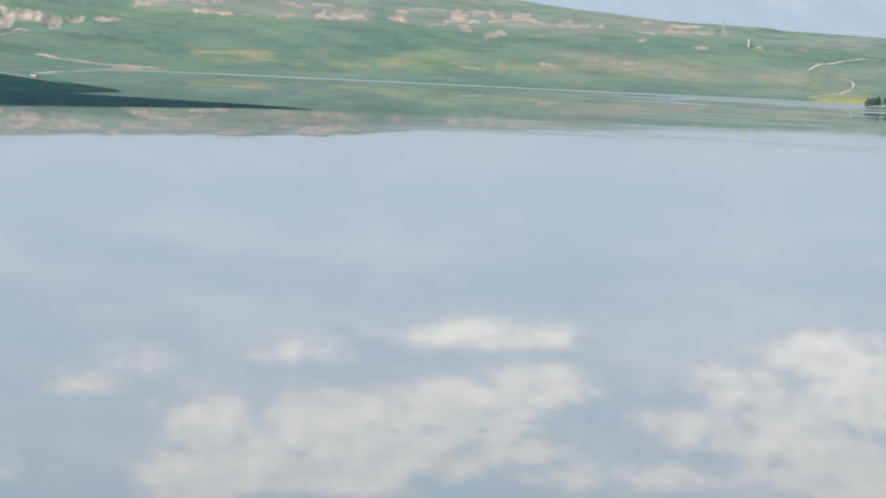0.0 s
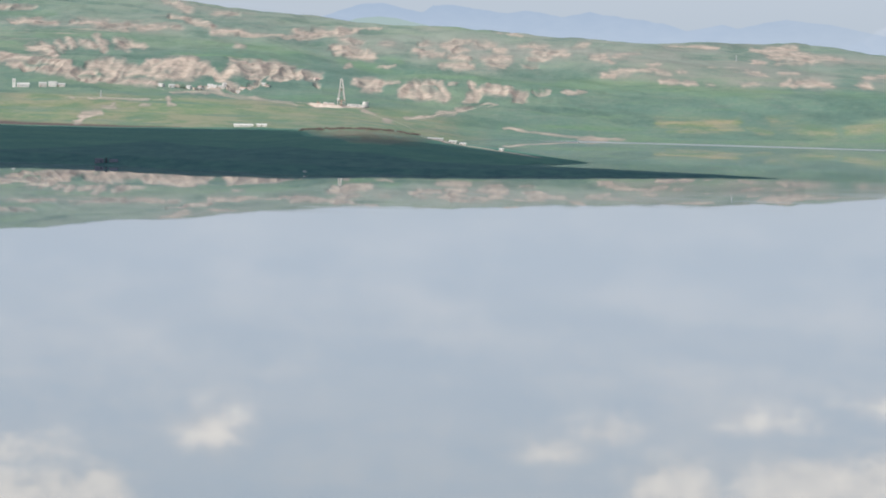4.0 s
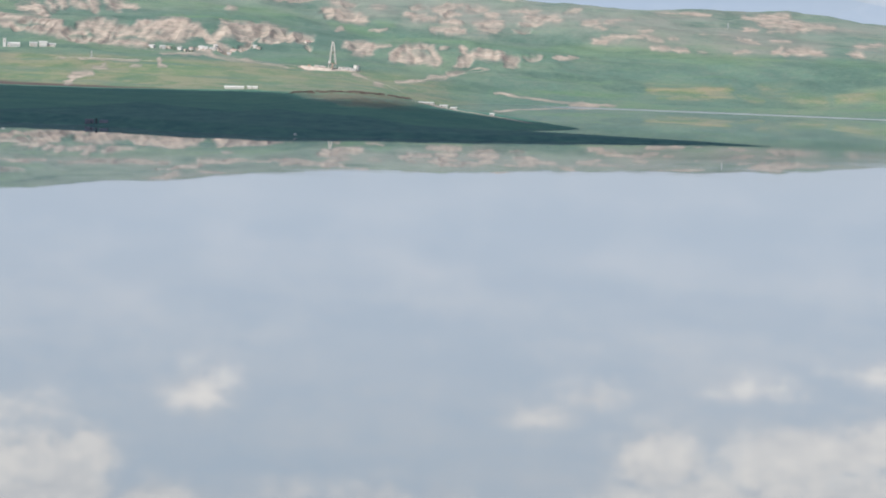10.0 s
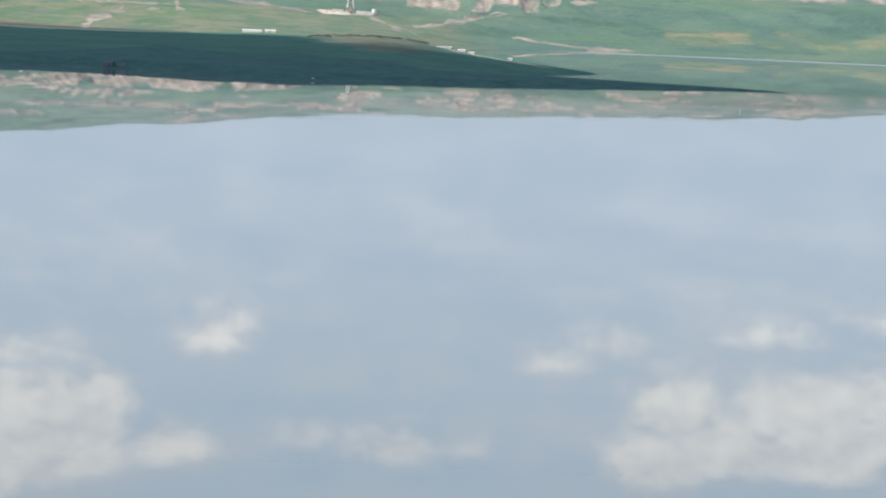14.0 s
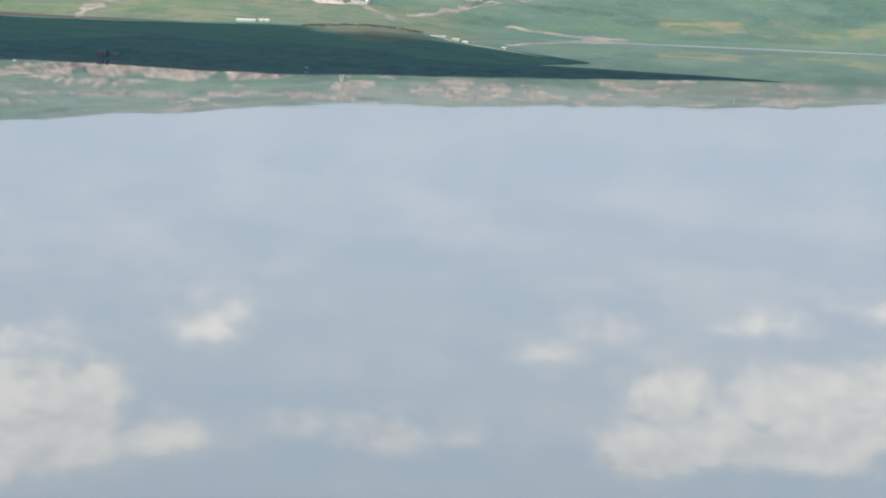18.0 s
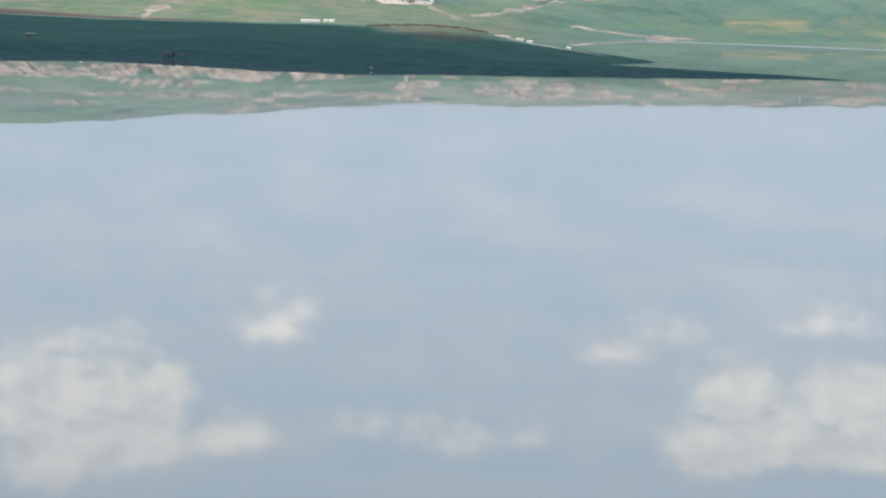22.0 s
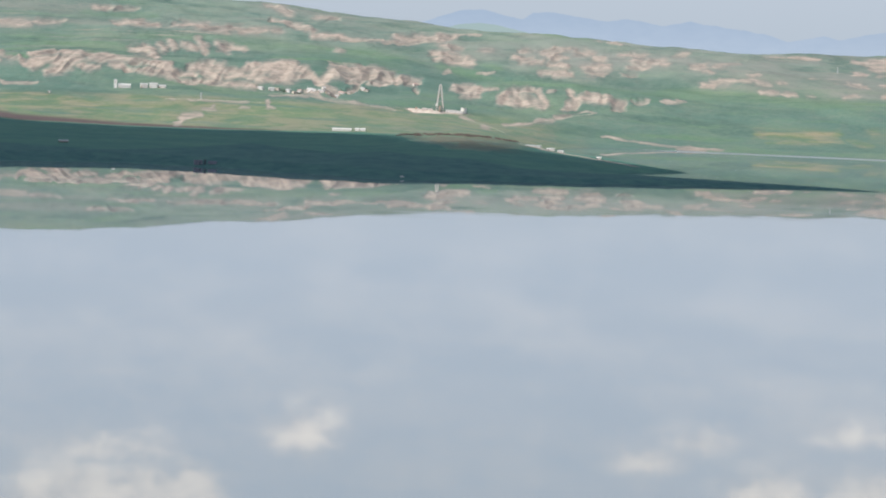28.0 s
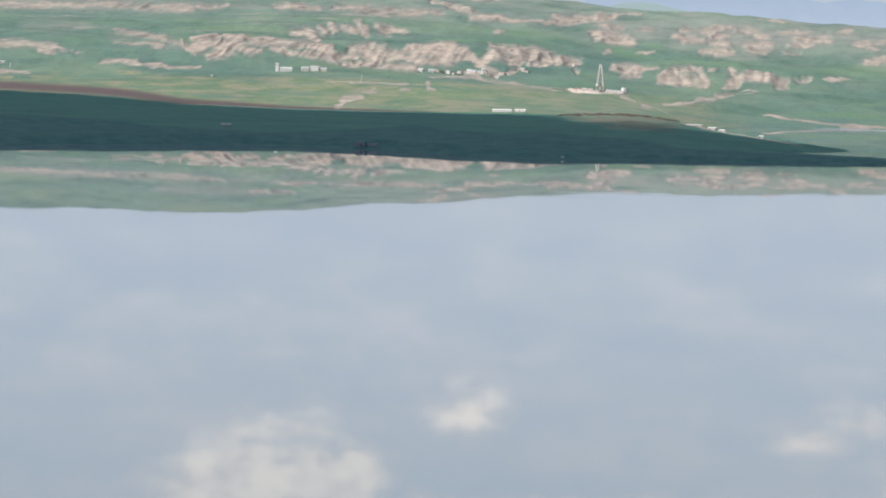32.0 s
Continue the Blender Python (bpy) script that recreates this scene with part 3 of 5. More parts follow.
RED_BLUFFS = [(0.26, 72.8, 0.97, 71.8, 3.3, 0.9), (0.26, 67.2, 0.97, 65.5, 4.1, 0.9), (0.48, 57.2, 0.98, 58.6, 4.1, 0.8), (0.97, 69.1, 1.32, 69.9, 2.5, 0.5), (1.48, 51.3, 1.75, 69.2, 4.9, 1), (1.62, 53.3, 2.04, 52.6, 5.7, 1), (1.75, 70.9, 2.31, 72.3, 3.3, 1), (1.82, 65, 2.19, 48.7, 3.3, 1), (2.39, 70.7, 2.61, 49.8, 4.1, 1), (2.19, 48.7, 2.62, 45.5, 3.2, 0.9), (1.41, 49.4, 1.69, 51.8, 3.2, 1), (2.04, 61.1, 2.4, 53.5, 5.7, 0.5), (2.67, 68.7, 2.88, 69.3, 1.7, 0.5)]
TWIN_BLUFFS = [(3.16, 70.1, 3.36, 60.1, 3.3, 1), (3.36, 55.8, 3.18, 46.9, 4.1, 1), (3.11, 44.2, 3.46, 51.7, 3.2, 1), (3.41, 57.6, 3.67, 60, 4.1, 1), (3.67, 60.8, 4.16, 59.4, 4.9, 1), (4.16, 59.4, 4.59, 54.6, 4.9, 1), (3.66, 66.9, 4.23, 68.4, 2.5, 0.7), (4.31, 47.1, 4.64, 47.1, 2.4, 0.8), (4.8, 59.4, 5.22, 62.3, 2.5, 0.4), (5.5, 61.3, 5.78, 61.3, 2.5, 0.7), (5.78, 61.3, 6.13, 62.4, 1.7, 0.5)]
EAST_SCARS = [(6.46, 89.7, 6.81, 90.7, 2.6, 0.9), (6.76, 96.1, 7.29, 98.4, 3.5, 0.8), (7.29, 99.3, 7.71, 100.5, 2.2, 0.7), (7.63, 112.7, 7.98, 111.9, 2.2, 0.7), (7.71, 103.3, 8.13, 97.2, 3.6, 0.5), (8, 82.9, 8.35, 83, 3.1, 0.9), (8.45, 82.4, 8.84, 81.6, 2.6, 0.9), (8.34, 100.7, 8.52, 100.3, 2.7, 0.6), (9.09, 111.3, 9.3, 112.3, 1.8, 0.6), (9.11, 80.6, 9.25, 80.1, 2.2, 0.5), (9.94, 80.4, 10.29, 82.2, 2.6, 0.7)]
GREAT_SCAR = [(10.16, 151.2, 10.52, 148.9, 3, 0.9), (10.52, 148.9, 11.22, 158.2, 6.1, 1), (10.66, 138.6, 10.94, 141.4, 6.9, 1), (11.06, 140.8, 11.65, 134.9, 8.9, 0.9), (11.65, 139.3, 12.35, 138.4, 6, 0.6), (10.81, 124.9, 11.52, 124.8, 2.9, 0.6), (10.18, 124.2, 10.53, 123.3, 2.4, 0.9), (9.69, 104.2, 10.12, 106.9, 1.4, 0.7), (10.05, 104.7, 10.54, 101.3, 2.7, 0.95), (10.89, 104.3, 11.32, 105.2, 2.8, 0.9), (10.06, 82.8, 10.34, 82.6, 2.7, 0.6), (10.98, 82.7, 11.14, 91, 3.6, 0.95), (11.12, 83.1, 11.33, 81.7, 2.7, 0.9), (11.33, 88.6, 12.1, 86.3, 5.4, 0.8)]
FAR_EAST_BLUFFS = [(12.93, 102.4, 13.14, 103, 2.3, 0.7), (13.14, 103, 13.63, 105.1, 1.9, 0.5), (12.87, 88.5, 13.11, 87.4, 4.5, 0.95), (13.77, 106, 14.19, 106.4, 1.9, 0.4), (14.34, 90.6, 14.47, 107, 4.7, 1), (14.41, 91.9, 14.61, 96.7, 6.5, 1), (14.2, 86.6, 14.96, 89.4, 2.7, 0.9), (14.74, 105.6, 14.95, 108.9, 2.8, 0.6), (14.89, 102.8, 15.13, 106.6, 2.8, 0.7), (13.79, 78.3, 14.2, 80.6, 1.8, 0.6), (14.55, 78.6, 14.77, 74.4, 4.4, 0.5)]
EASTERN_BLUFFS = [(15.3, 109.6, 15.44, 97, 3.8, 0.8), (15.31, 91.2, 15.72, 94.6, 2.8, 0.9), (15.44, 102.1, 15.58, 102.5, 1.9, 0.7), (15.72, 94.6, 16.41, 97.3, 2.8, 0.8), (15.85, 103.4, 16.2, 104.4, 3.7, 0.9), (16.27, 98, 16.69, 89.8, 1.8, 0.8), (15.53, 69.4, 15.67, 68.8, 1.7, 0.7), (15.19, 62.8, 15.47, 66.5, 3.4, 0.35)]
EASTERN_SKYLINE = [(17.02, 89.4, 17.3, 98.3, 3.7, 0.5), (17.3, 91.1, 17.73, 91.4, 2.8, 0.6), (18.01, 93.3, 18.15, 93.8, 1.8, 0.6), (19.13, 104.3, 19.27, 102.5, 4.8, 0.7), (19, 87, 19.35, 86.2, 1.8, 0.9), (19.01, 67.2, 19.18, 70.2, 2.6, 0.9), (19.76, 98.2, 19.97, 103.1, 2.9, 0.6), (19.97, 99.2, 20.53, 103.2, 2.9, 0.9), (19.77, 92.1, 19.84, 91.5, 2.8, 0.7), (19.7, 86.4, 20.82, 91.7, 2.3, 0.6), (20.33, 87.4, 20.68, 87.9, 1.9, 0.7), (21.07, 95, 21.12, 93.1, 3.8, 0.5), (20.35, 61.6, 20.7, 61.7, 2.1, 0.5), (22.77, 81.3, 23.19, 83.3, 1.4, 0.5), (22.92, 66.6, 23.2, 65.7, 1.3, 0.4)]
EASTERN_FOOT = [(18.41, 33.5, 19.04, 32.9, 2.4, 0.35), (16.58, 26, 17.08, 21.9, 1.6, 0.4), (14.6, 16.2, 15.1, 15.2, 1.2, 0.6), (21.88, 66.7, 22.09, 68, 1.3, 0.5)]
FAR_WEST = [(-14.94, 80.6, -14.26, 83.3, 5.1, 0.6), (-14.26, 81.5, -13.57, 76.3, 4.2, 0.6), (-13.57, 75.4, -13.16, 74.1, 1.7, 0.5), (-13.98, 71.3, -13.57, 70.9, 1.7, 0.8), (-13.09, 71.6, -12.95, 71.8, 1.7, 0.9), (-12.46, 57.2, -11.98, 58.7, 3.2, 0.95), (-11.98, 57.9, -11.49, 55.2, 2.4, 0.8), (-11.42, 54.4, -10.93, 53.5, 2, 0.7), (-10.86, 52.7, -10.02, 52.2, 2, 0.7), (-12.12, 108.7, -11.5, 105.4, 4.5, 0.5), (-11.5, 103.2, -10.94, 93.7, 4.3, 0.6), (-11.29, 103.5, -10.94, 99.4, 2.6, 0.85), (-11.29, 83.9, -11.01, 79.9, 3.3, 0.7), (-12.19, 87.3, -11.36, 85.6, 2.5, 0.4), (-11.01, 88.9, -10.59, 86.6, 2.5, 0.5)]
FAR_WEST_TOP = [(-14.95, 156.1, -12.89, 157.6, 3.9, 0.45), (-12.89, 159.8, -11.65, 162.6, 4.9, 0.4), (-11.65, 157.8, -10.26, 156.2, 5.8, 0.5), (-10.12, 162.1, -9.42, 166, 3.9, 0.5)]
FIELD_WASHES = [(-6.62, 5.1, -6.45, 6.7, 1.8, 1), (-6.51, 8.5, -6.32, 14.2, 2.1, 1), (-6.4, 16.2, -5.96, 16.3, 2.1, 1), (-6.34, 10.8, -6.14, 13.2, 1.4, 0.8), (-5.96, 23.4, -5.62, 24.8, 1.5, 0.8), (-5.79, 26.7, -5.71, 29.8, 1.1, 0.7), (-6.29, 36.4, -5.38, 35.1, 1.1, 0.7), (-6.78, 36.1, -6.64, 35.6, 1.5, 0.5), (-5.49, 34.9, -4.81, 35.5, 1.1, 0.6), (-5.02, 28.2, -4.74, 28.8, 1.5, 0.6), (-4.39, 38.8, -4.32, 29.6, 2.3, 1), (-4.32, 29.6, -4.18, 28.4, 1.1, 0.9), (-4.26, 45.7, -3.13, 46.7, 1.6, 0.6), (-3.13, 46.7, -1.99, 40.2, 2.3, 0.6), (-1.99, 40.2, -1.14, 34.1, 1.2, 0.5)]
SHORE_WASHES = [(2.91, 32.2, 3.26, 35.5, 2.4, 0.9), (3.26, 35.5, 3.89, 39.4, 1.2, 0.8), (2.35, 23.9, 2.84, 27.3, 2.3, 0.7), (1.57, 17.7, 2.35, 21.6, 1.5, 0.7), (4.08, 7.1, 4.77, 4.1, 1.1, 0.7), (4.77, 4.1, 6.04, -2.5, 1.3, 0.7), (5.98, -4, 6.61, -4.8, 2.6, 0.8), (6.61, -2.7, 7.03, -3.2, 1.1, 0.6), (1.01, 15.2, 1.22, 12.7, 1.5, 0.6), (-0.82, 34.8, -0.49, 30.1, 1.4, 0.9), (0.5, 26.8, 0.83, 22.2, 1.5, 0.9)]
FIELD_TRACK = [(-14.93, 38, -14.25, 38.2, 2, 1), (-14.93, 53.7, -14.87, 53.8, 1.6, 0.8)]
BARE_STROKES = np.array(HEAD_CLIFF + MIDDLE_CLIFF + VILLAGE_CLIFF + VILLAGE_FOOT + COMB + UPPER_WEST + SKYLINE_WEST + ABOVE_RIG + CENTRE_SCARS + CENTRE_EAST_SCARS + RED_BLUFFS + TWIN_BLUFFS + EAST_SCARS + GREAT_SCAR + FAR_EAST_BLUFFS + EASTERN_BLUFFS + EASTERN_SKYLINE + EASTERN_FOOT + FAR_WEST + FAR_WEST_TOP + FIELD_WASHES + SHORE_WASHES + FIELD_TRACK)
DRY_WEST = [(-14.93, 30.1, -14.66, 29.7, 1.6, 1), (-14.11, 31.2, -12.87, 27.4, 3.1, 0.6), (-13.77, 38, -13.42, 38.5, 1.6, 0.6), (-12.04, 41.9, -11.48, 41.1, 2.3, 0.6), (-11.55, 37, -10.93, 37, 2.3, 0.6), (-10.78, 34.1, -10.15, 29.6, 3, 0.8)]
DRY_MEADOW = [(-10.65, 32.1, -10.17, 29.3, 2.3, 0.9), (-10.25, 36.8, -8.86, 31.9, 2.3, 0.6), (-9.55, 28.2, -8.17, 23.5, 3.7, 0.7), (-8.86, 29.6, -8.17, 22.1, 1.5, 0.8), (-8.17, 20.7, -7.05, 13.6, 2.9, 0.6), (-7.47, 24.9, -6.77, 23.3, 3.7, 0.5), (-8.72, 14.1, -7.74, 10.4, 2.1, 0.4)]
DRY_SHORE = [(7.91, 19.5, 9.89, 22.3, 4.7, 0.8), (8.2, 10.9, 10.04, 13.3, 2.3, 0.7), (10.18, 15.2, 10.75, 8.9, 2.3, 0.6), (10.74, 24.2, 12.16, 14.3, 5.5, 0.6), (12.58, 15.3, 13.27, 22.3, 3.9, 0.7), (13.27, 24.6, 14.53, 19.8, 4.7, 0.6), (13.84, 15.9, 15.23, 15.4, 2.3, 0.7), (14.54, 16, 14.95, 15.5, 1.5, 1), (15.64, 20.1, 17.16, 21.5, 6.2, 0.6)]
DRY_EAST = [(15.81, 18.5, 17.22, 22.3, 5.4, 0.6), (17.21, 30.2, 19.33, 24.1, 9.5, 0.5), (19.61, 28.8, 21.3, 21.7, 7.9, 0.4), (22.13, 24.1, 23.52, 20.3, 6.3, 0.4), (23.93, 25.3, 24.21, 22.3, 3.9, 0.5), (23.41, 2.7, 24.79, 2.9, 2.7, 1)]
GOLD_STROKES = np.array(DRY_WEST + DRY_MEADOW + DRY_SHORE + DRY_EAST)
SPARSE_WEST = [(-10.98, 190.6, -8.23, 194.3, 8, 0.9), (-10.97, 155.7, -9.6, 158, 5.7, 0.8), (-9.6, 162.4, -8.22, 162, 3.8, 0.5), (-0.06, 141.3, 1.36, 134.6, 13.1, 0.6), (-8.22, 164.5, -4.03, 164.1, 7.7, 0.5), (-4.33, 210.8, -2.35, 198, 7.1, 0.5)]
SPARSE_CENTRE = [(1.93, 125.3, 5.59, 131.2, 18.5, 0.75), (5.45, 129, 7.28, 125, 16.5, 0.65), (7.28, 118.9, 9.51, 101.8, 16.2, 0.75), (9.52, 96.8, 10.9, 91.8, 12.5, 0.7), (6.46, 92.6, 8.7, 85, 7.1, 0.6)]
SPARSE_EAST = [(10.26, 110.8, 12.1, 96.3, 12.9, 0.55), (12.07, 133.8, 14.86, 139.1, 6, 0.6), (13.08, 94.1, 14.2, 93.1, 11, 0.5), (15.86, 87.6, 17.48, 92.7, 6.4, 0.7)]
SPARSE_FAR_EAST = [(17.78, 30.1, 19.75, 27.6, 9.5, 0.45), (19.75, 25.3, 23.11, 23, 7.9, 0.4), (16.88, 83.4, 18.01, 88.4, 7.2, 0.75), (18, 107.4, 19.69, 92.9, 13.1, 0.55), (17.17, 74.5, 18.03, 67.1, 3.5, 0.45), (22.77, 81.3, 24.7, 91.5, 5.7, 0.6)]
SPARSE_FAR_WEST = [(-14.95, 160.2, -10.26, 159.6, 8.7, 0.95), (-14.26, 116, -12.89, 121.6, 9.2, 0.5), (-12.19, 103.5, -10.66, 84.8, 8.6, 0.5)]
HEATH_STROKES = np.array(SPARSE_WEST + SPARSE_CENTRE + SPARSE_EAST + SPARSE_FAR_EAST + SPARSE_FAR_WEST)
FRESH_WEST = [(-10.92, 18.5, -10.09, 9.8, 2.1, 1), (-10.09, 9.8, -9.27, 7.9, 1.4, 0.7), (-5.42, 136.8, -3.31, 126.6, 7.3, 0.7), (-7.52, 141, -5.43, 143, 5.6, 0.5), (-3.31, 118.2, -1.18, 110.2, 10.7, 0.5), (-4.81, 28.6, -2.83, 21.5, 7.4, 0.5), (-8.44, 14.6, -6.76, 9.4, 4.2, 0.5), (-8.92, 186.4, -7.12, 182.9, 4.9, 0.4)]
FRESH_CENTRE = [(-0.04, 106.3, 0.96, 89.7, 8, 0.8), (1.09, 111.6, 1.44, 106.3, 4.5, 0.9), (0.96, 87.8, 3.09, 79.8, 5.2, 0.6), (3.09, 77, 5.63, 73.3, 4.2, 0.6), (5.46, 75.6, 8.01, 73.1, 6.9, 0.8), (8.01, 73.1, 10.23, 61.5, 5.9, 0.8), (3.99, 9.1, 5.4, 7, 4.6, 0.4), (2.33, 180.7, 3.6, 170, 4, 0.4)]
FRESH_EAST = [(9.71, 73.9, 11.13, 72.7, 5.2, 0.8), (12.11, 71, 14.35, 66.9, 6, 0.6), (10.14, 63.1, 10.43, 62.9, 2.5, 0.7), (10.65, 160.5, 12.34, 155.6, 2.1, 0.4)]
FRESH_STROKES = np.array(FRESH_WEST + FRESH_CENTRE + FRESH_EAST)

# worn strip along the crest of the peninsula: the line it follows and its half width
LANES = [
    ([(2.3, 2530), (2.87, 2465), (3.51, 2438), (4.08, 2408), (4.9, 2338)], 7),
]


DEGREE = 61.0  # metres across one degree of bearing on the hillsides


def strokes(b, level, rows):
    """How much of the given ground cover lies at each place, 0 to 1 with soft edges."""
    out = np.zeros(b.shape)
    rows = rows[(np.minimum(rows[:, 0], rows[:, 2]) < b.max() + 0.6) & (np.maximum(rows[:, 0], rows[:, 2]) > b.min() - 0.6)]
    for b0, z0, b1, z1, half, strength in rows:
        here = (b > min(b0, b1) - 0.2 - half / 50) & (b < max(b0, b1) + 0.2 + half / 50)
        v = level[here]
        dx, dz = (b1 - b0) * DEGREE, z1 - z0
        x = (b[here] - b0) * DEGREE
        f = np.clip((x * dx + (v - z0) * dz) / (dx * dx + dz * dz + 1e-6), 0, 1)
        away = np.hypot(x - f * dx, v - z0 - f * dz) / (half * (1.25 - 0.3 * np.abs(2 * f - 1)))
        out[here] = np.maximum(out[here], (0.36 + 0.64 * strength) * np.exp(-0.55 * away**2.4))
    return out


def relief(b, r, cover=False):
    """Height at bearings and ranges; with cover also bare soil, dry grass, sparse and fresh grass."""
    b, r = np.broadcast_arrays(np.asarray(b, float), np.asarray(r, float))
    across = np.radians(b) * r
    z = land(b, r)
    upland = np.clip((r - 3080) / 200, 0, 1)
    s = stretched(b, r)
    z = z + upland * (20 * (fbm(across / 230, s / 280, 4, 3) - 0.5) + 7 * (fbm(across / 60, s / 90, 3, 4) - 0.5))
    dry = (r > 2500) & (r < 4700)
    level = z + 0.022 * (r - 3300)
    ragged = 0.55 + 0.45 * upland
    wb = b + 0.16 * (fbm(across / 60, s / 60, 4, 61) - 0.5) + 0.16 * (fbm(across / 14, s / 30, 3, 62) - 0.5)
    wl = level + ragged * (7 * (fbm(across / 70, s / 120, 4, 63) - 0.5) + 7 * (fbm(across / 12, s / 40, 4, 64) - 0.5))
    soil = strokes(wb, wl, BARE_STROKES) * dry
    # gullies run down the bare slopes, ribs between them
    fold = 70 * (fbm(across / 75, s / 160, 3, 12) - 0.5)
    ribs = np.abs(2 * fbm((across + fold - 0.08 * s) / 50, (s + fold) / 420, 4, 21) - 1)
    fine = np.abs(2 * fbm((across + 0.6 * fold - 0.12 * s) / 13, s / 190, 3, 31) - 1)
    cut = soil * upland * np.interp(b, [-12.6, -11.4, 4.5, 6.5, 8.5], [0.4, 1, 1, 0.6, 0.3])
    z = z + cut * (17.0 * (0.2 - ribs) + 2.8 * (0.2 - fine))
    z = z + np.where(z > 0.6, 1.2 * (fbm(across / 40, r / 40, 3, 8) - 0.5) * np.clip(z / 4, 0, 1), 0)
    # islet with trees by the eastern shore
    off = np.hypot((b - 25.15) / 0.55, (r - 2893) / 24)
    z = np.where(r < 2960, np.maximum(z, 2.2 * (1 - off * off)), z)
    # lookout hill under the camera, with the lake bed round it
    z = np.where(r < 1900, np.maximum(97.3 - 0.35 * np.maximum(r - 2, 0), -9), z)
    if not cover:
        return z
    bands = fbm(across / 150, (s + 0.12 * across) / 22, 4, 47)
    scars = np.clip((bands - 0.57) * 7, 0, 1) * np.clip((s - 3600) / 150, 0, 1) * np.clip(4 * (fbm(across / 260, s / 200, 3, 48) - 0.42), 0, 1)
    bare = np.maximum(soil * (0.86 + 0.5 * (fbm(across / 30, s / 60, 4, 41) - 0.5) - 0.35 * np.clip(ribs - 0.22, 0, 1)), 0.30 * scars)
    wash = np.zeros(b.shape)
    for line, half in LANES:
        near = np.full(b.shape, 1e9)
        for (b0, r0), (b1, r1) in zip(line, line[1:]):
            x0, x1 = radians(b0) * r0, radians(b1) * r1
            dx, dr = x1 - x0, r1 - r0
            k = np.clip(((across - x0) * dx + (r - r0) * dr) / (dx * dx + dr * dr), 0, 1)
            near = np.minimum(near, np.hypot(across - x0 - k * dx, r - r0 - k * dr))
        wash = np.maximum(wash, np.clip(1.25 - near / (half * (0.35 + 1.3 * fbm(across / 18, r / 18, 3, 66))), 0, 1))
    bare = np.clip(np.maximum(bare, 0.8 * wash), 0, 1)
    gold = strokes(wb, 0.5 * (wl + level), GOLD_STROKES * np.array([1, 1, 1, 1, 1.25, 1])) * (0.85 + 0.9 * (fbm(across / 90, r / 16, 4, 51) - 0.3))
    heath = strokes(wb, level + 14 * (fbm(across / 110, s / 140, 4, 65) - 0.5), HEATH_STROKES)
    fresh = strokes(wb, level + 8 * (fbm(across / 110, s / 140, 4, 67) - 0.5), FRESH_STROKES)
    return z, bare, np.clip(gold, 0, 1) * dry, heath * dry, fresh * dry


def spot(b, r, lift=0.0):
    z = float(relief(b, r))
    return Vector((r * math.sin(radians(b)), r * math.cos(radians(b)), z + lift))


def sheet(name, verts, nrow, ncol, mat, loop=False):
    i = np.arange(nrow - 1)[:, None] * ncol + np.arange(ncol - (0 if loop else 1))[None, :]
    nxt = i + 1
    if loop:
        nxt = np.where((i % ncol) == ncol - 1, i - ncol + 1, i + 1)
    faces = np.stack([i, i + ncol, nxt + ncol, nxt], -1).reshape(-1, 4)
    me = bpy.data.meshes.new(name)
    me.vertices.add(len(verts))
    me.vertices.foreach_set("co", verts.astype(np.float32).ravel())
    me.loops.add(faces.size)
    me.loops.foreach_set("vertex_index", faces.astype(np.int32).ravel())
    me.polygons.add(len(faces))
    me.polygons.foreach_set("loop_start", np.arange(0, faces.size, 4, dtype=np.int32))
    me.polygons.foreach_set("use_smooth", np.ones(len(faces), bool))
    me.update(calc_edges=True)
    me.materials.append(mat)
    return new(name, me)


def attribute(ob, name, values):
    ob.data.attributes.new(name, "FLOAT", "POINT").data.foreach_set("value", values.astype(np.float32).ravel())


# ground: one sheet all round, finest towards the north where the hills stand
gb = np.concatenate((np.arange(-180, -18, 6.0), np.arange(-18, 27.5, 0.033), np.arange(28, 180, 6.0)))
gr = np.concatenate(([0.001, 4, 30, 90, 180, 260, 320, 600, 1200, 1880, 1905], np.arange(1990, 2240, 5.0), np.arange(2240, 3060, 7.0), np.arange(3060, 3480, 4.0), np.arange(3480, 4420, 4.0), [4460, 4520, 4600, 4720, 4760, 4850, 5000, 5300]))
RR, BB = np.meshgrid(gr, gb, indexing="ij")
gz, gbare, ggold, gheath, gfresh = relief(BB, RR, True)
SS = stretched(BB, RR)
co = np.stack([RR * np.sin(np.radians(BB)), RR * np.cos(np.radians(BB)), gz], -1).reshape(-1, 3)
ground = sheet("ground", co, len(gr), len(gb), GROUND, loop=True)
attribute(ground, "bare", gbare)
meadows = np.clip((RR - 2680) / 40, 0, 1) * np.clip((3165 - RR) / 40, 0, 1) * np.clip((4.0 - BB) / 1.5, 0, 1) * np.interp(BB, [-6, 0], [1.0, 0.7])
attribute(ground, "gold", np.maximum(ggold, 0.75 * meadows))
attribute(ground, "heath", np.clip(0.5 * gheath + 0.34 * np.clip((BB - 13.5) / 4, 0, 1) * np.clip((3420 - RR) / 120, 0, 1) * np.clip((RR - 3060) / 40, 0, 1) * np.clip(4.0 * (fbm(BB * 0.7, SS / 50, 4, 75) - 0.36), 0, 1) + 0.35 * np.clip((SS - 3560) / 160, 0, 1) * np.clip(3.0 * (fbm(BB * 0.9, SS / 150, 4, 71) - 0.45), 0, 1) * np.interp(BB, [-12, -3, 2, 25], [0.15, 0.4, 0.95, 0.8]), 0, 1))
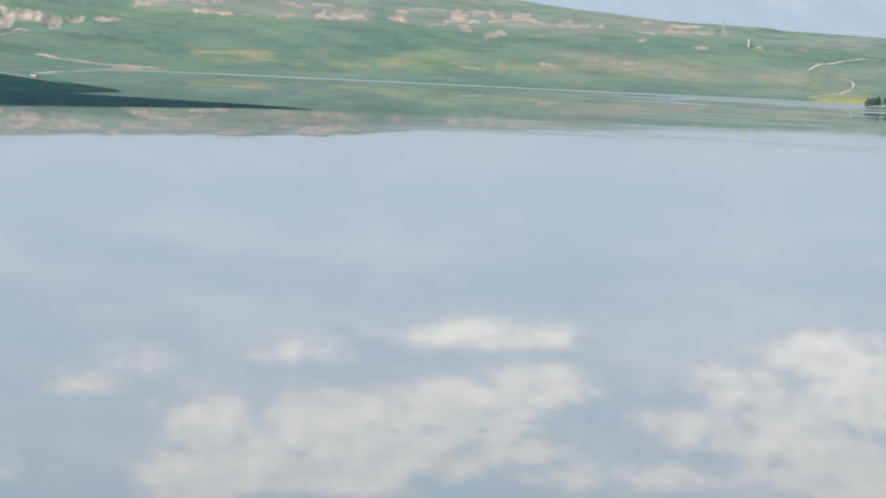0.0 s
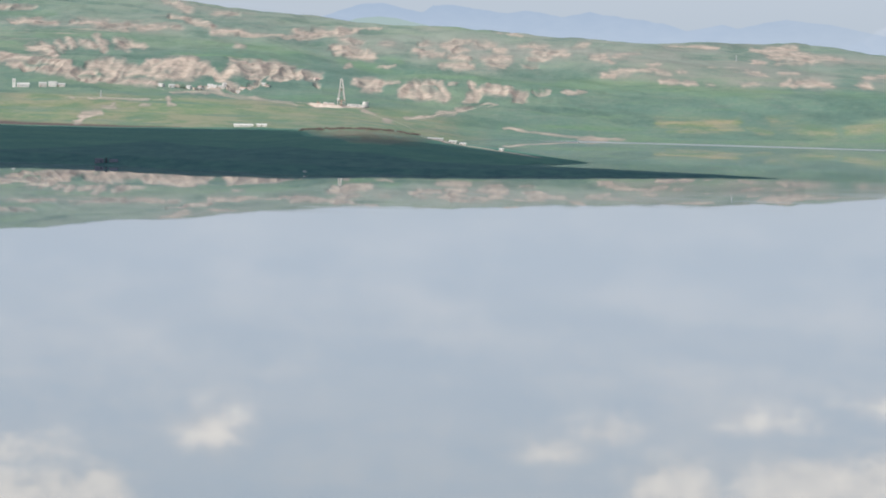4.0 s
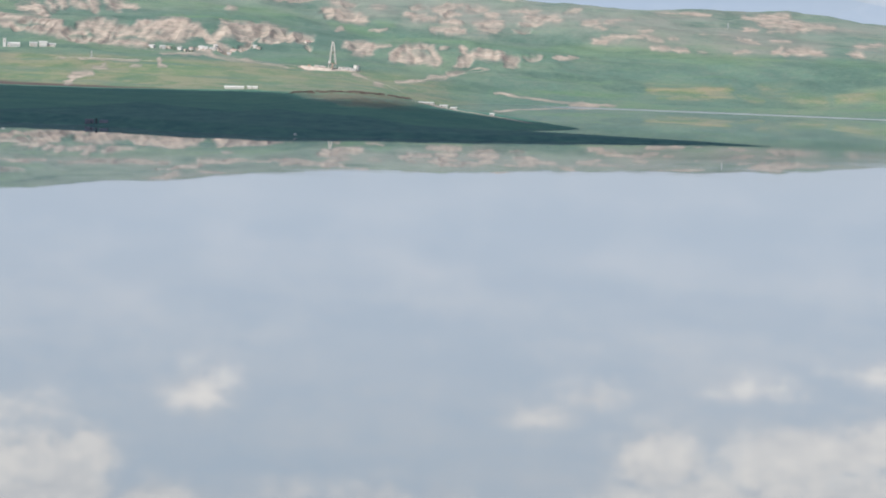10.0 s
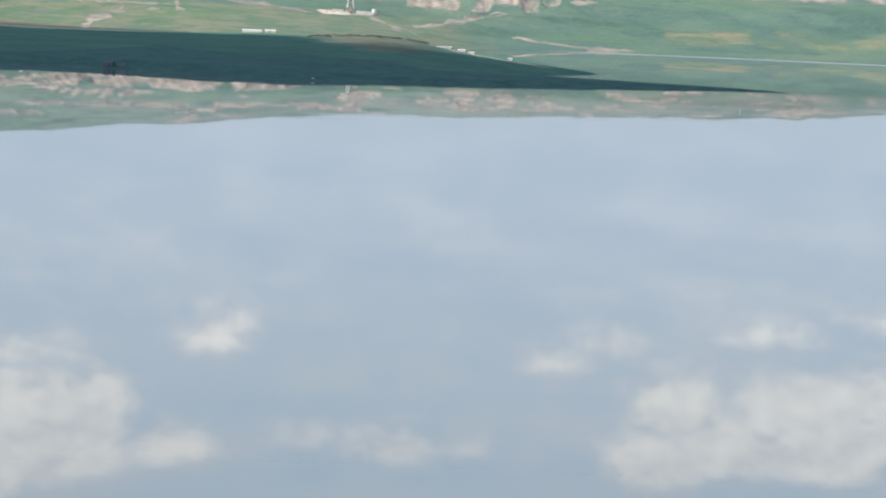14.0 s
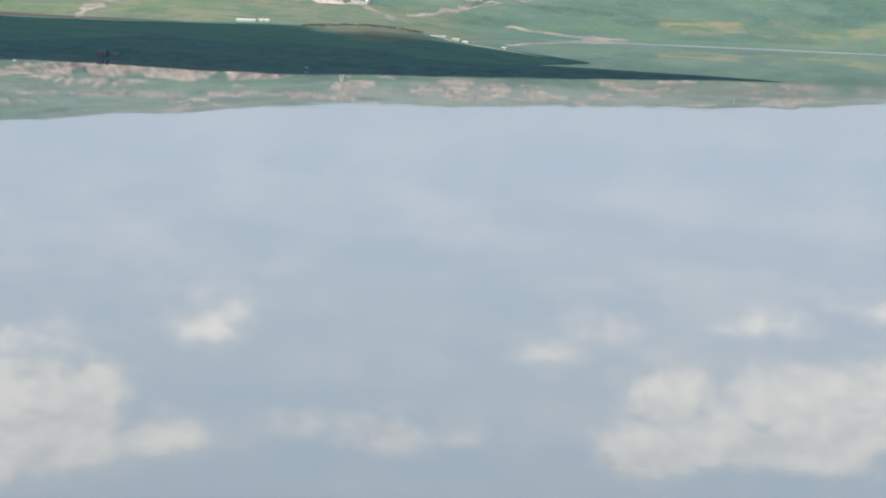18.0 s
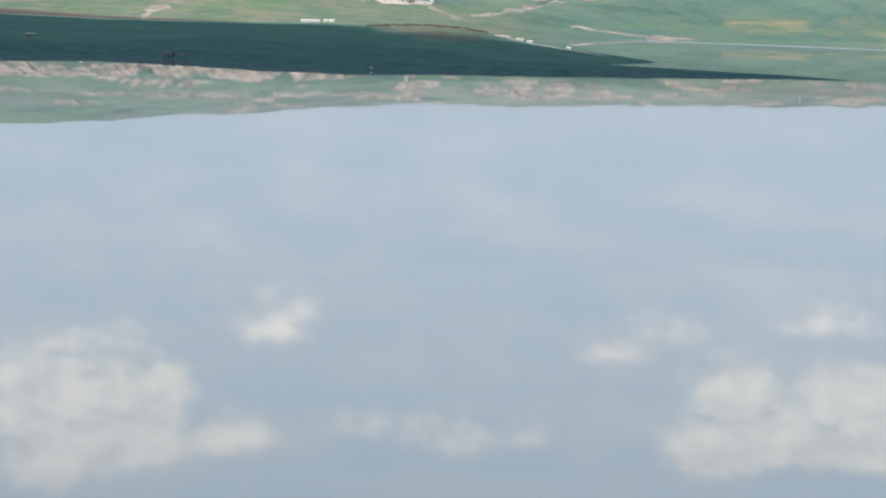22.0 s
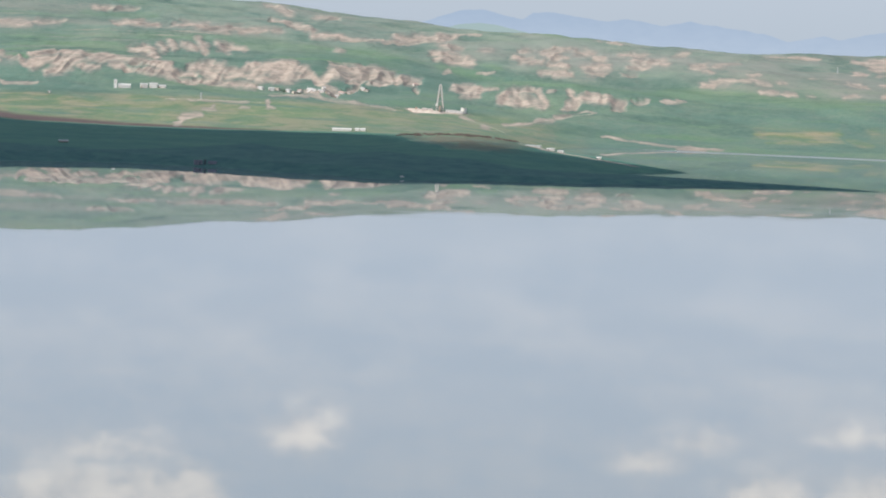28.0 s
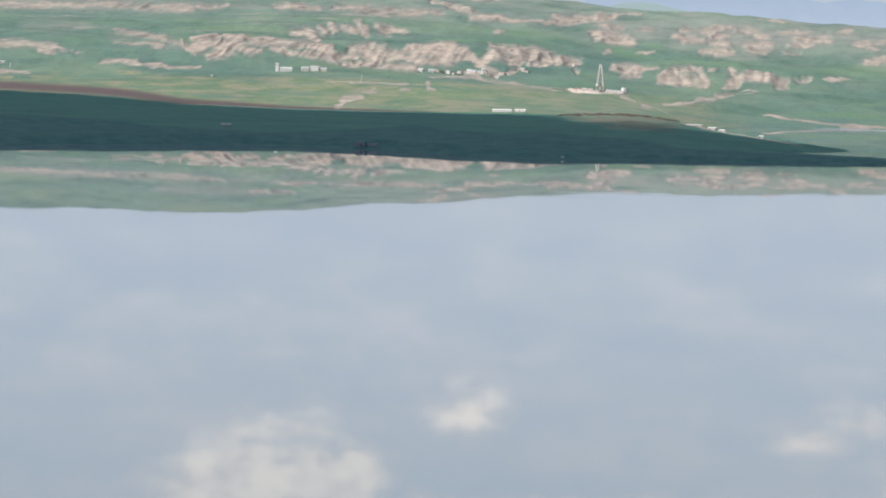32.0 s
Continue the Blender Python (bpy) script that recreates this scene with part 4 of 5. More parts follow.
attribute(ground, "fresh", gfresh)
attribute(ground, "flowers", np.exp(-(((BB - 24.1) / 0.72) ** 4)) * np.clip((7.0 - 2.2 * np.abs(BB - 24.0) - gz) / 2.5, 0, 1) * (gz > -0.5) * (RR > 2960) * (RR < 3140) * np.clip(0.5 + 3 * (fbm(BB * 6, RR / 20, 3, 79) - 0.4), 0.3, 1))
# The painted haze grows with range and is weakest in the west.
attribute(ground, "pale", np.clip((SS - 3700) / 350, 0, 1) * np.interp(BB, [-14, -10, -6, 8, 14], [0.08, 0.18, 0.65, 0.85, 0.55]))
attribute(ground, "lush", np.clip(7 * (fbm(BB * 0.55, (SS + 10 * BB) / 75, 4, 73) - 0.52), 0, 1) * (SS > 3080))
# How far the painted cloud shade reaches over the fields, in two tones.
attribute(ground, "crop_shade", (np.clip((np.interp(BB, [-16, -12.2, -10.5, -2, -1.1, -0.5, 0.2, 1.2, 1.8, 2.3], [2960, 2850, 2745, 2745, 2640, 2430, 2310, 2310, 2400, 2500]) - RR) / 20, 0, 1) * 0.55 + np.clip((np.interp(BB, [-15, -12.8, -10.6, -9.2, -8.3, -7.4, -6, -4.7, -3.6, -2.2, -0.7, 0.5, 3], [2426, 2367, 2268, 2200, 2190, 2230, 2320, 2420, 2346, 2281, 2220, 2209, 2150]) - RR) / 14, 0, 1) * 0.45) * (RR > 1900))
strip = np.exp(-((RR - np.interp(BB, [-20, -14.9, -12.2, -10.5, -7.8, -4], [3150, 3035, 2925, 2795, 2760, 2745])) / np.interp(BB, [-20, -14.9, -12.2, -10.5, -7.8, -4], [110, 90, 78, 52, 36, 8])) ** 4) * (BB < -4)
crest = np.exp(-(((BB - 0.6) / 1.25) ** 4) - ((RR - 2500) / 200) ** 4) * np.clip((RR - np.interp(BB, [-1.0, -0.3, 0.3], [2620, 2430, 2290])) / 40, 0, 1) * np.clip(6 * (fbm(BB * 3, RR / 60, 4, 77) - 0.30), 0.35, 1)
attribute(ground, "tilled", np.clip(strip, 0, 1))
attribute(ground, "scrub", np.clip(0.9 * crest, 0, 1))
tagged(ground, "green hills with bare eroded tan gullies round the lake", "ground", kind="structure")

# lake, with wind-ruffled strips along the far shore
wb = np.concatenate((np.arange(-180, -18, 6.0), np.arange(-18, 27.5, 0.1), np.arange(28, 180, 6.0)))
wr = np.concatenate(([1, 200, 1000, 1280], np.arange(1300, 1800, 7.0), np.arange(1800, 2030, 11.0), np.arange(2030, 2120, 4.0), np.arange(2120, 2950, 12.0), np.arange(2950, 3080, 2.0), [3150, 4000, 4900]))
RW, BW = np.meshgrid(wr, wb, indexing="ij")
water = sheet("lake_water", np.stack([RW * np.sin(np.radians(BW)), RW * np.cos(np.radians(BW)), 0 * RW], -1).reshape(-1, 3), len(wr), len(wb), WATER, loop=True)
breeze = np.clip((RW - 2957) / 5, 0, 1) * np.clip((BW - 4.5) / 1.5, 0, 1) * (RW < 3100)
east = np.clip((BW - 17) / 3, 0, 1)
ruffle = np.clip((BW - 9) / 8, 0, 1) * (RW > 1850) * (RW < 2500) * (0.06 + 0.25 * np.clip(5 * (fbm(BW * 0.3, RW / 40, 4, 95) - 0.5), 0, 1))
lines = np.clip(7 * (fbm(BW * 0.22, RW / 9, 4, 97) - 0.56), 0, 1) * np.clip((RW - 1300) / 150, 0, 1) * (RW < 1960) * np.clip(0.4 + (BW + 6) / 12, 0, 1)
shallows = np.exp(-((RW - (table(BW, SHORE) - 6)) / 8) ** 2) * np.clip((-5.0 - BW) / 0.5, 0, 1) * (BW > -14)
breeze = np.maximum(np.maximum(breeze, np.maximum(np.maximum(ruffle, 0.10 * lines), 0.3 * shallows)), east * np.clip(9 * (fbm(BW * 0.35, RW / 16, 3, 91) - np.interp(RW, [2650, 2820, 2950], [0.62, 0.50, 0.40])), 0, 1) * np.clip((RW - 2600) / 100, 0, 1))
breeze = np.maximum(breeze, np.clip((BW - 16.5) / 3, 0, 1) * np.clip((RW - np.interp(BW, [17, 19.5, 21, 25], [2957, 2935, 2850, 2780]) - 90 * (fbm(BW * 0.5, RW / 30, 3, 93) - 0.5)) / 30, 0, 1) * (RW < 3100))
breeze = np.maximum(breeze, 0.6 * np.exp(-((RW - 2640 + 8 * (BW - 22)) / 15) ** 2) * np.clip((BW - 20) / 1.5, 0, 1))
attribute(water, "breeze", breeze)
tagged(water, "still grey-blue lake water mirroring hills and clouds", "lake", kind="structure")


def ridge(name, label, rng, profile, mat, seed, rough):
    b = np.arange(-22, 36, 0.06)
    top = EYE + np.tan(np.radians(np.interp(b, *zip(*profile)))) * rng
    top = top + rough * (fbm(b * 2.0, b * 0 + seed, 4, seed) - 0.5)
    s = np.linspace(-1, 1, 29)[:, None]
    s = np.sign(s) * np.abs(s) ** 2.4
    soft = blurred(top[None, :], 1, 22)
    zz = (soft + (top - soft) * np.clip(1 - np.abs(s) * 12, 0, 1)) * (1 - np.abs(s)) * (1 - 0.10 * (1 - s * s) * 0) + 0.8 * (fbm(b[None, :] * 3 + 0 * s, s * 5, 3, seed + 3) - 0.5) * (np.abs(s) > 0.02)
    R = rng + s * 60 + 0 * b[None, :]
    B = b[None, :] + 0 * s
    v = np.stack([R * np.sin(np.radians(B)), R * np.cos(np.radians(B)), zz], -1).reshape(-1, 3)
    ob = sheet(name, v, 29, len(b), mat)
    return tagged(ob, label, "mountain", kind="structure")


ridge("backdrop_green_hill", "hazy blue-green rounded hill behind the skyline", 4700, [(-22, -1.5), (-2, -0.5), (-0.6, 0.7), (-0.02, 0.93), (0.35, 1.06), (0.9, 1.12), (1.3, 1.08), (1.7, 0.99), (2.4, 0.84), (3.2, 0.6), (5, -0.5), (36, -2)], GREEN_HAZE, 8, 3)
# cloud between the sun and the peninsula; its shade lies on the near fields
SHADE = [(-20, 3080), (-14.9, 2920), (-12.2, 2815), (-10.5, 2712), (-7.8, 2690), (-5.1, 2708), (-2.8, 2680), (-2.0, 2590), (-1.3, 2430), (-0.6, 2255), (0.0, 2230), (1.3, 2235), (1.8, 2290), (2.3, 2410), (2.9, 2400), (3.5, 2378), (4.1, 2345), (4.8, 2290), (5.1, 2340), (5.6, 2380), (6.5, 2380), (12, 2240)]
rng = random.Random(4)
bm = bmesh.new()
HIGH = 2600.0
shift = to_sun * (HIGH / to_sun.z)
for b in np.arange(-21, 12.5, 0.75):
    edge = float(np.interp(b, *zip(*SHADE)))
    for k, r in enumerate(np.arange(edge - 45, 1880, -48)):
        rad = 45 * (1 + 0.2 * rng.random()) + min(k, 2) * 8
        p = Vector((r * math.sin(radians(b)), r * math.cos(radians(b)), 12)) + shift
        m = Matrix.Translation(p + Vector((0, 0, rng.uniform(0, 20) if k else 0))) @ Matrix.Diagonal((1, 1, 0.8, 1))
        bmesh.ops.create_icosphere(bm, subdivisions=2, radius=rad, matrix=m)
for b in np.arange(-2.6, 2.5, 0.42):
    edge = float(np.interp(b, *zip(*SHADE)))
    for r in np.arange(edge + 8, min(edge + 230, 2640), 30):
        p = Vector((r * math.sin(radians(b)), r * math.cos(radians(b)), 14)) + shift + Vector((rng.uniform(-6, 6), rng.uniform(-8, 8), 0))
        bmesh.ops.create_icosphere(bm, subdivisions=1, radius=rng.uniform(7.5, 11.5), matrix=Matrix.Translation(p))
me = bpy.data.meshes.new("cumulus_cloud")
bm.to_mesh(me)
bm.free()
me.materials.append(CLOUD)
tagged(new("cumulus_cloud", me), "white cumulus cloud whose shadow darkens the peninsula", "cloud", kind="structure")

# ---------------------------------------------------------------- building helpers


def part(name, bm, mat, parent=None, label=""):
    me = bpy.data.meshes.new(name)
    bm.to_mesh(me)
    bm.free()
    me.materials.append(mat)
    ob = new(name, me)
    ob.parent = parent
    return tagged(ob, label)


def thing(name, b, r, label, category, turn=0.0, sink=0.0, group=""):
    e = new(name)
    e.matrix_basis = Matrix.Translation(spot(b, r, -sink)) @ Euler((0, 0, radians(turn - b))).to_matrix().to_4x4()
    return tagged(e, label, category, group)


def box(bm, x, y, z, sx, sy, sz, turn=0.0, bevel=0.0):
    m = Matrix.Translation((x, y, z + sz / 2)) @ Euler((0, 0, radians(turn))).to_matrix().to_4x4() @ Matrix.Diagonal((sx, sy, sz, 1))
    vs = bmesh.ops.create_cube(bm, size=1, matrix=m)["verts"]
    if bevel:
        bmesh.ops.bevel(bm, geom=list({e for v in vs for e in v.link_edges}), offset=bevel, segments=1, affect="EDGES")
    return bm


def one(x, y, z, sx, sy, sz, bevel=0.0):
    return box(bmesh.new(), x, y, z, sx, sy, sz, 0, bevel)


def beam(bm, a, b, w):
    a, b = Vector(a), Vector(b)
    m = Matrix.Translation((a + b) / 2) @ (b - a).to_track_quat("Z", "Y").to_matrix().to_4x4() @ Matrix.Diagonal((w, w, (b - a).length, 1))
    bmesh.ops.create_cube(bm, size=1, matrix=m)


def tube(x, y, z, rad, length, axis="z", sides=14):
    bm = bmesh.new()
    rot = {"z": Matrix(), "x": Euler((0, radians(90), 0)).to_matrix().to_4x4(), "y": Euler((radians(90), 0, 0)).to_matrix().to_4x4()}[axis]
    bmesh.ops.create_cone(bm, cap_ends=True, segments=sides, radius1=rad, radius2=rad, depth=length, matrix=Matrix.Translation((x, y, z)) @ rot)
    return bm


def gable(x, y, z, sx, sy, rise, over=0.4, thick=0.25):
    """A pitched roof with its ridge along x."""
    bm = bmesh.new()
    hx, hy = sx / 2 + over, sy / 2 + over
    rows = []
    for dz in (0, thick):
        rows.append([[bm.verts.new((x + s * hx, y + yy, z + zz + dz)) for yy, zz in ((-hy, 0), (0, rise), (hy, 0))] for s in (-1, 1)])
    lo, hi = rows
    for k in (0, 1):
        bm.faces.new((lo[0][k], lo[0][k + 1], lo[1][k + 1], lo[1][k]))
        bm.faces.new((hi[0][k], hi[1][k], hi[1][k + 1], hi[0][k + 1]))
        for s in (0, 1):
            bm.faces.new((lo[s][k], hi[s][k], hi[s][k + 1], lo[s][k + 1]))
    for k in (0, 2):
        bm.faces.new((lo[0][k], lo[1][k], hi[1][k], hi[0][k]))
    bmesh.ops.recalc_face_normals(bm, faces=bm.faces)
    return bm


def gabled_walls(sx, sy, high, rise):
    bm = one(0, 0, -1.5, sx, sy, high + 1.5)
    for s in (-1, 1):
        v = [bm.verts.new((s * sx / 2, y, z)) for y, z in ((-sy / 2, high), (sy / 2, high), (0, high + rise))]
        bm.faces.new(v)
    return bm


def house(name, b, r, sx, sy, high, label, turn=0.0, wall=PLASTER, roof=ROOF, rise=1.6, group="", windows=3, flatroof=False):
    e = thing(name, b, r, label, "house", turn, 0.3, group)
    if flatroof:
        part("wall", one(0, 0, -1.5, sx, sy, high + 1.5, 0.08), wall, e)
        part("roof", one(0, 0, high, sx + 0.6, sy + 0.6, 0.35), roof, e)
    else:
        part("wall", gabled_walls(sx, sy, high, rise), wall, e)
        part("roof", gable(0, 0, high, sx, sy, rise), roof, e)
    part("door", one(-sx * 0.38, -sy / 2 - 0.05, 0, 1.1, 0.14, 2.1), RUST, e, "brown door")
    for k in range(windows):
        wx = -sx * 0.2 + k * sx * 0.6 / max(1, windows - 1)
        fr = part("window", one(wx, -sy / 2 - 0.04, 1.0, 1.5, 0.12, 1.3), WHITE, e)
        part("pane", one(wx, -sy / 2 - 0.11, 1.1, 1.3, 0.06, 1.1), PANE, fr)
    return e


def drilling_rig(b, r):
    e = thing("drilling_rig", b, r, "pale steel drilling rig with a tapering two-legged lattice mast", "drilling rig", 0, -0.6)
    bm = bmesh.new()
    for x in (-5, 5):
        for y in (-5, 5):
            beam(bm, (x, y, 0), (x, y, 6.5), 0.7)
        beam(bm, (x, -5, 0.3), (x, 5, 6.2), 0.35)
        beam(bm, (x, 5, 0.3), (x, -5, 6.2), 0.35)
    for y in (-5, 5):
        beam(bm, (-5, y, 0.3), (5, y, 6.2), 0.35)
        beam(bm, (5, y, 0.3), (-5, y, 6.2), 0.35)
    part("substructure", bm, STEEL, e)
    part("drill_floor", one(0, 0, 6.5, 12, 12, 0.6), RUST, e, "rusty steel drill floor")
    part("doghouse", one(-4.2, -3.4, 7.1, 3.4, 4.5, 2.8, 0.1), WHITE, e, "white control cabin")
    for s in (-1, 1):
        bm = bmesh.new()
        for dy in (-1, 1):
            beam(bm, (s * 4.2 - 0.5, dy * 1.3, 7), (s * 1.0 - 0.3, dy * 0.7, 35), 0.85)
            beam(bm, (s * 4.2 + 0.9, dy * 1.3, 7), (s * 1.0 + 0.5, dy * 0.7, 35), 0.85)
        for k in range(12):
            f0, f1 = k / 12, (k + 1) / 12
            x0, x1 = s * (4.2 - 3.2 * f0), s * (4.2 - 3.2 * f1)
            z0, z1 = 7 + 28 * f0, 7 + 28 * f1
            beam(bm, (x0 - 0.5, -1.3 + 0.6 * f0, z0), (x1 + 0.8, -1.3 + 0.6 * f1, z1), 0.32)
            beam(bm, (x0 + 0.8, 1.3 - 0.6 * f0, z0), (x1 - 0.4, 1.3 - 0.6 * f1, z1), 0.32)
            beam(bm, (x0 - 0.5, 1.3 - 0.6 * f0, z0), (x0 + 0.8, -1.3 + 0.6 * f0, z0), 0.32)
        part("mast_leg", bm, STEEL, e)
    for z, x in ((13, 3.5), (19, 2.9), (25, 2.2), (30, 1.6)):
        bm = bmesh.new()
        beam(bm, (-x, 0.9, z), (x, 0.9, z), 0.4)
        part("mast_brace", bm, STEEL, e)
    part("crown_block", one(0, 0, 35, 3.4, 2.4, 1.6, 0.2), STEEL, e)
    part("monkey_board", one(0, -1.6, 24, 4.0, 3.0, 0.4), STEEL, e)
    part("travelling_block", one(0, 0, 20, 1.2, 1.0, 2.6, 0.3), RUST, e, "rusty travelling block")
    bm = bmesh.new()
    beam(bm, (0, -6, 6.8), (0, -24, 0.5), 1.6)
    part("pipe_ramp", bm, RUST, e)
    return e


drilling_rig(-0.03, 3136)


PAD_FALL = 0.06  # the platform falls gently eastwards


def well_pad(b, r):
    e = thing("well_pad", b, r, "pale gravel platform graded into the green slope", "gravel pad", 0, 0.0)
    bm = bmesh.new()
    n = 48
    ring = []
    for k in range(n):
        a = 2 * math.pi * k / n
        q = 1 + 0.10 * math.sin(3 * a + 1) + 0.05 * math.sin(7 * a)
        ring.append((math.cos(a) * 40 * q, math.sin(a) * 20 * q))
    top = [bm.verts.new((x - 3, y, 0.6 - PAD_FALL * (x - 3))) for x, y in ring]
    low = [bm.verts.new((x * 1.07 - 3, y * 1.25, -5.5 - PAD_FALL * (x - 3))) for x, y in ring]
    bm.faces.new(top)
    for k in range(n):
        bm.faces.new((low[k], low[(k + 1) % n], top[(k + 1) % n], top[k]))
    part("platform", bm, GRAVEL, e)
    return e


well_pad(-0.03, 3136)
base = spot(-0.03, 3136)


def on_pad(name, x, y, label, category, group=""):
    e = new(name)
    e.matrix_basis = Matrix.Translation(base + Vector((x, y, 0.6 - PAD_FALL * x))) @ Euler((0, math.atan(PAD_FALL), 0)).to_matrix().to_4x4()
    return tagged(e, label, category, group)


for x, y, l in ((14, -10, 11), (26, -8, 12), (20, 6, 10)):
    e = on_pad("site_cabin", x, y, "white portable site cabin on the gravel pad", "cabin", "site cabins")
    part("body", one(0, 0, 0, l, 3.2, 3.0, 0.08), WHITE, e)
    part("roof", one(0, 0, 3.0, l + 0.3, 3.5, 0.2), ROOF, e)
    part("door", one(-l * 0.3, -1.64, 0.1, 1.0, 0.1, 2.1), DARK, e)
    for k in (0.05, 0.3):
        part("window", one(l * k, -1.64, 1.2, 1.3, 0.1, 1.0), DARK, e)
e = on_pad("storage_tank", 33, -2, "large white cylindrical tank at the end of the pad", "tank")
part("shell", tube(0, 0, 3.6, 4.2, 7.2), WHITE, e)
part("lid", tube(0, 0, 7.35, 4.35, 0.3), ROOF, e)
part("ladder", one(0, -4.3, 0, 0.6, 0.15, 7.6), STEEL, e)
for x in (-13, -21):
    e = on_pad("mud_tank", x, -8, "long low pale mud tank on skids", "tank", "mud tanks")
    part("trough", one(0, 0, 0.4, 7.0, 2.8, 2.2, 0.08), STEEL, e)
    for s in (-1, 1):
        part("skid", one(0, s * 1.1, 0, 7.6, 0.3, 0.4), RUST, e)
e = on_pad("pump_unit", -31, -4, "rusty pump unit standing on the gravel", "pump")
part("skid", one(0, 0, 0, 6, 2.6, 0.4), RUST, e)
part("engine", one(-1.2, 0, 0.4, 2.6, 2.0, 2.0, 0.2), RUST, e)
part("pump", tube(1.6, 0, 1.2, 0.8, 2.2, "y"), STEEL, e)

# ---------------------------------------------------------------- farm buildings


def long_barn(b, r, length, label, turn=0.0):
    e = thing("long_barn", b, r, label, "barn", turn, 0.2, "long barns")
    part("wall", gabled_walls(length, 7, 2.2, 1.1), WHITE, e)
    part("roof", gable(0, 0, 2.2, length, 7, 1.1), WHITE, e, "white sheet roof")
    n = max(2, int(length / 5))
    for k in range(n):
        x = -length / 2 + (k + 0.5) * length / n
        part("vent_window", one(x, -3.56, 1.0, 1.6, 0.1, 0.6), ROOF, e)
    part("door", one(-length / 2 - 0.05, 0, 0, 0.1, 2.6, 2.6), RUST, e)
    return e


long_barn(-2.46, 2768, 23, "long low white livestock barn on the green field", -1)
long_barn(-2.08, 2772, 5, "short white feed store beside the barn", 0)
long_barn(-1.94, 2772, 6, "small white barn at the end of the row", 0)
for k, (b, r, l, t) in enumerate(((2.36, 2562, 17, -14), (2.80, 2498, 8, -15), (3.05, 2470, 6, -15), (4.02, 2425, 4, -10))):
    e = thing("farm_shed", b, r, "low white farm shed beside the dirt track", "shed", t, 0.3, "sheds by the track")
    part("wall", gabled_walls(l, 5, 1.9, 0.8), PLASTER, e)
    part("roof", gable(0, 0, 1.9, l, 5, 0.8), WHITE, e)
    part("door", one(-l * 0.25, -2.56, 0, 1.2, 0.12, 1.7), DARK, e)
    part("window", one(l * 0.2, -2.56, 0.9, 1.0, 0.12, 0.6), DARK, e)

e = thing("farmstead_tower", -8.12, 3205, "white square tower at the end of a farm building", "tower", 0, 0.5)
part("shaft", one(0, 0, -1, 4.2, 4.2, 11.5, 0.1), WHITE, e)
part("cap", gable(0, 0, 10.5, 4.2, 4.2, 1.6), ROOF, e)
part("window", one(0, -2.14, 7.6, 1.0, 0.1, 1.4), DARK, e)
house("farmhouse", -7.9, 3208, 17, 8, 4.2, "long white farmhouse on the green slope", 0, WHITE, WHITE, windows=5)
house("farmhouse", -7.42, 3212, 10, 8, 4.5, "white farmhouse with a sheet roof", 5, PLASTER, ROOF, windows=3)
house("farmhouse", -7.18, 3212, 11, 8, 5.5, "white farmhouse with a tall gabled front", -5, WHITE, ROOF, windows=3)
house("farmhouse", -6.97, 3212, 10, 6, 3.0, "low pale outbuilding by the farmhouses", 0, PLASTER, ROOF, windows=2)

rv = random.Random(12)
VILLAGE = [(-4.52, 3292), (-4.26, 3290), (-4.13, 3296), (-3.83, 3288), (-3.55, 3296), (-3.3, 3304), (-3.2, 3290), (-3.02, 3282), (-2.85, 3276), (-2.62, 3272), (-2.5, 3276), (-2.35, 3284), (-2.2, 3292), (-1.97, 3302), (-1.88, 3296), (-3.68, 3276), (-2.95, 3300), (-0.66, 3392)]
for k, (b, r) in enumerate(VILLAGE):
    mud = rv.random() < 0.3
    label = "small mud-walled village house with a flat roof" if mud else "small whitewashed village house below the bare cliffs"
    house("village_house", b, r, rv.uniform(4.5, 9), rv.uniform(5, 7), rv.uniform(2.6, 3.6), label, rv.uniform(-25, 25), MUD if mud else (WHITE if rv.random() < 0.5 else PLASTER), MUD if mud else (REDROOF if rv.random() < 0.2 else ROOF), group="village houses", windows=2, flatroof=mud)

e = thing("white_tower", 21.74, 3490, "tall narrow white water tower on the green hillside", "tower", 0, 0.5)
part("shaft", tube(0, 0, 5.0, 1.4, 12), PLASTER, e)
part("tank", tube(0, 0, 11.2, 1.8, 2.4), PLASTER, e)
part("ladder", one(0, -2.0, 0, 0.5, 0.15, 12), STEEL, e)
house("hut", 21.98, 3496, 7, 4, 1.6, "low pale hut beside the water tower", 0, MUD, ROOF, rise=0.6, windows=2)

house("hut", -9.74, 3139, 3.0, 3.0, 2.0, "tiny white hut at the edge of the western fields", 0, WHITE, ROOF, rise=0.7, windows=1)
house("hut", -14.87, 3325, 6.0, 4.0, 2.2, "small white hut on the green slope above the fields", 0, WHITE, WHITE, rise=0.7, windows=2)
e = thing("marker_post", -14.69, 3290, "pale concrete marker post beside the western fields", "post", 0, 0.4)
part("shaft", one(0, 0, -0.5, 0.8, 0.8, 6.5, 0.05), PLASTER, e)
part("cap", one(0, 0, 6.0, 1.1, 1.1, 0.3), PLASTER, e)


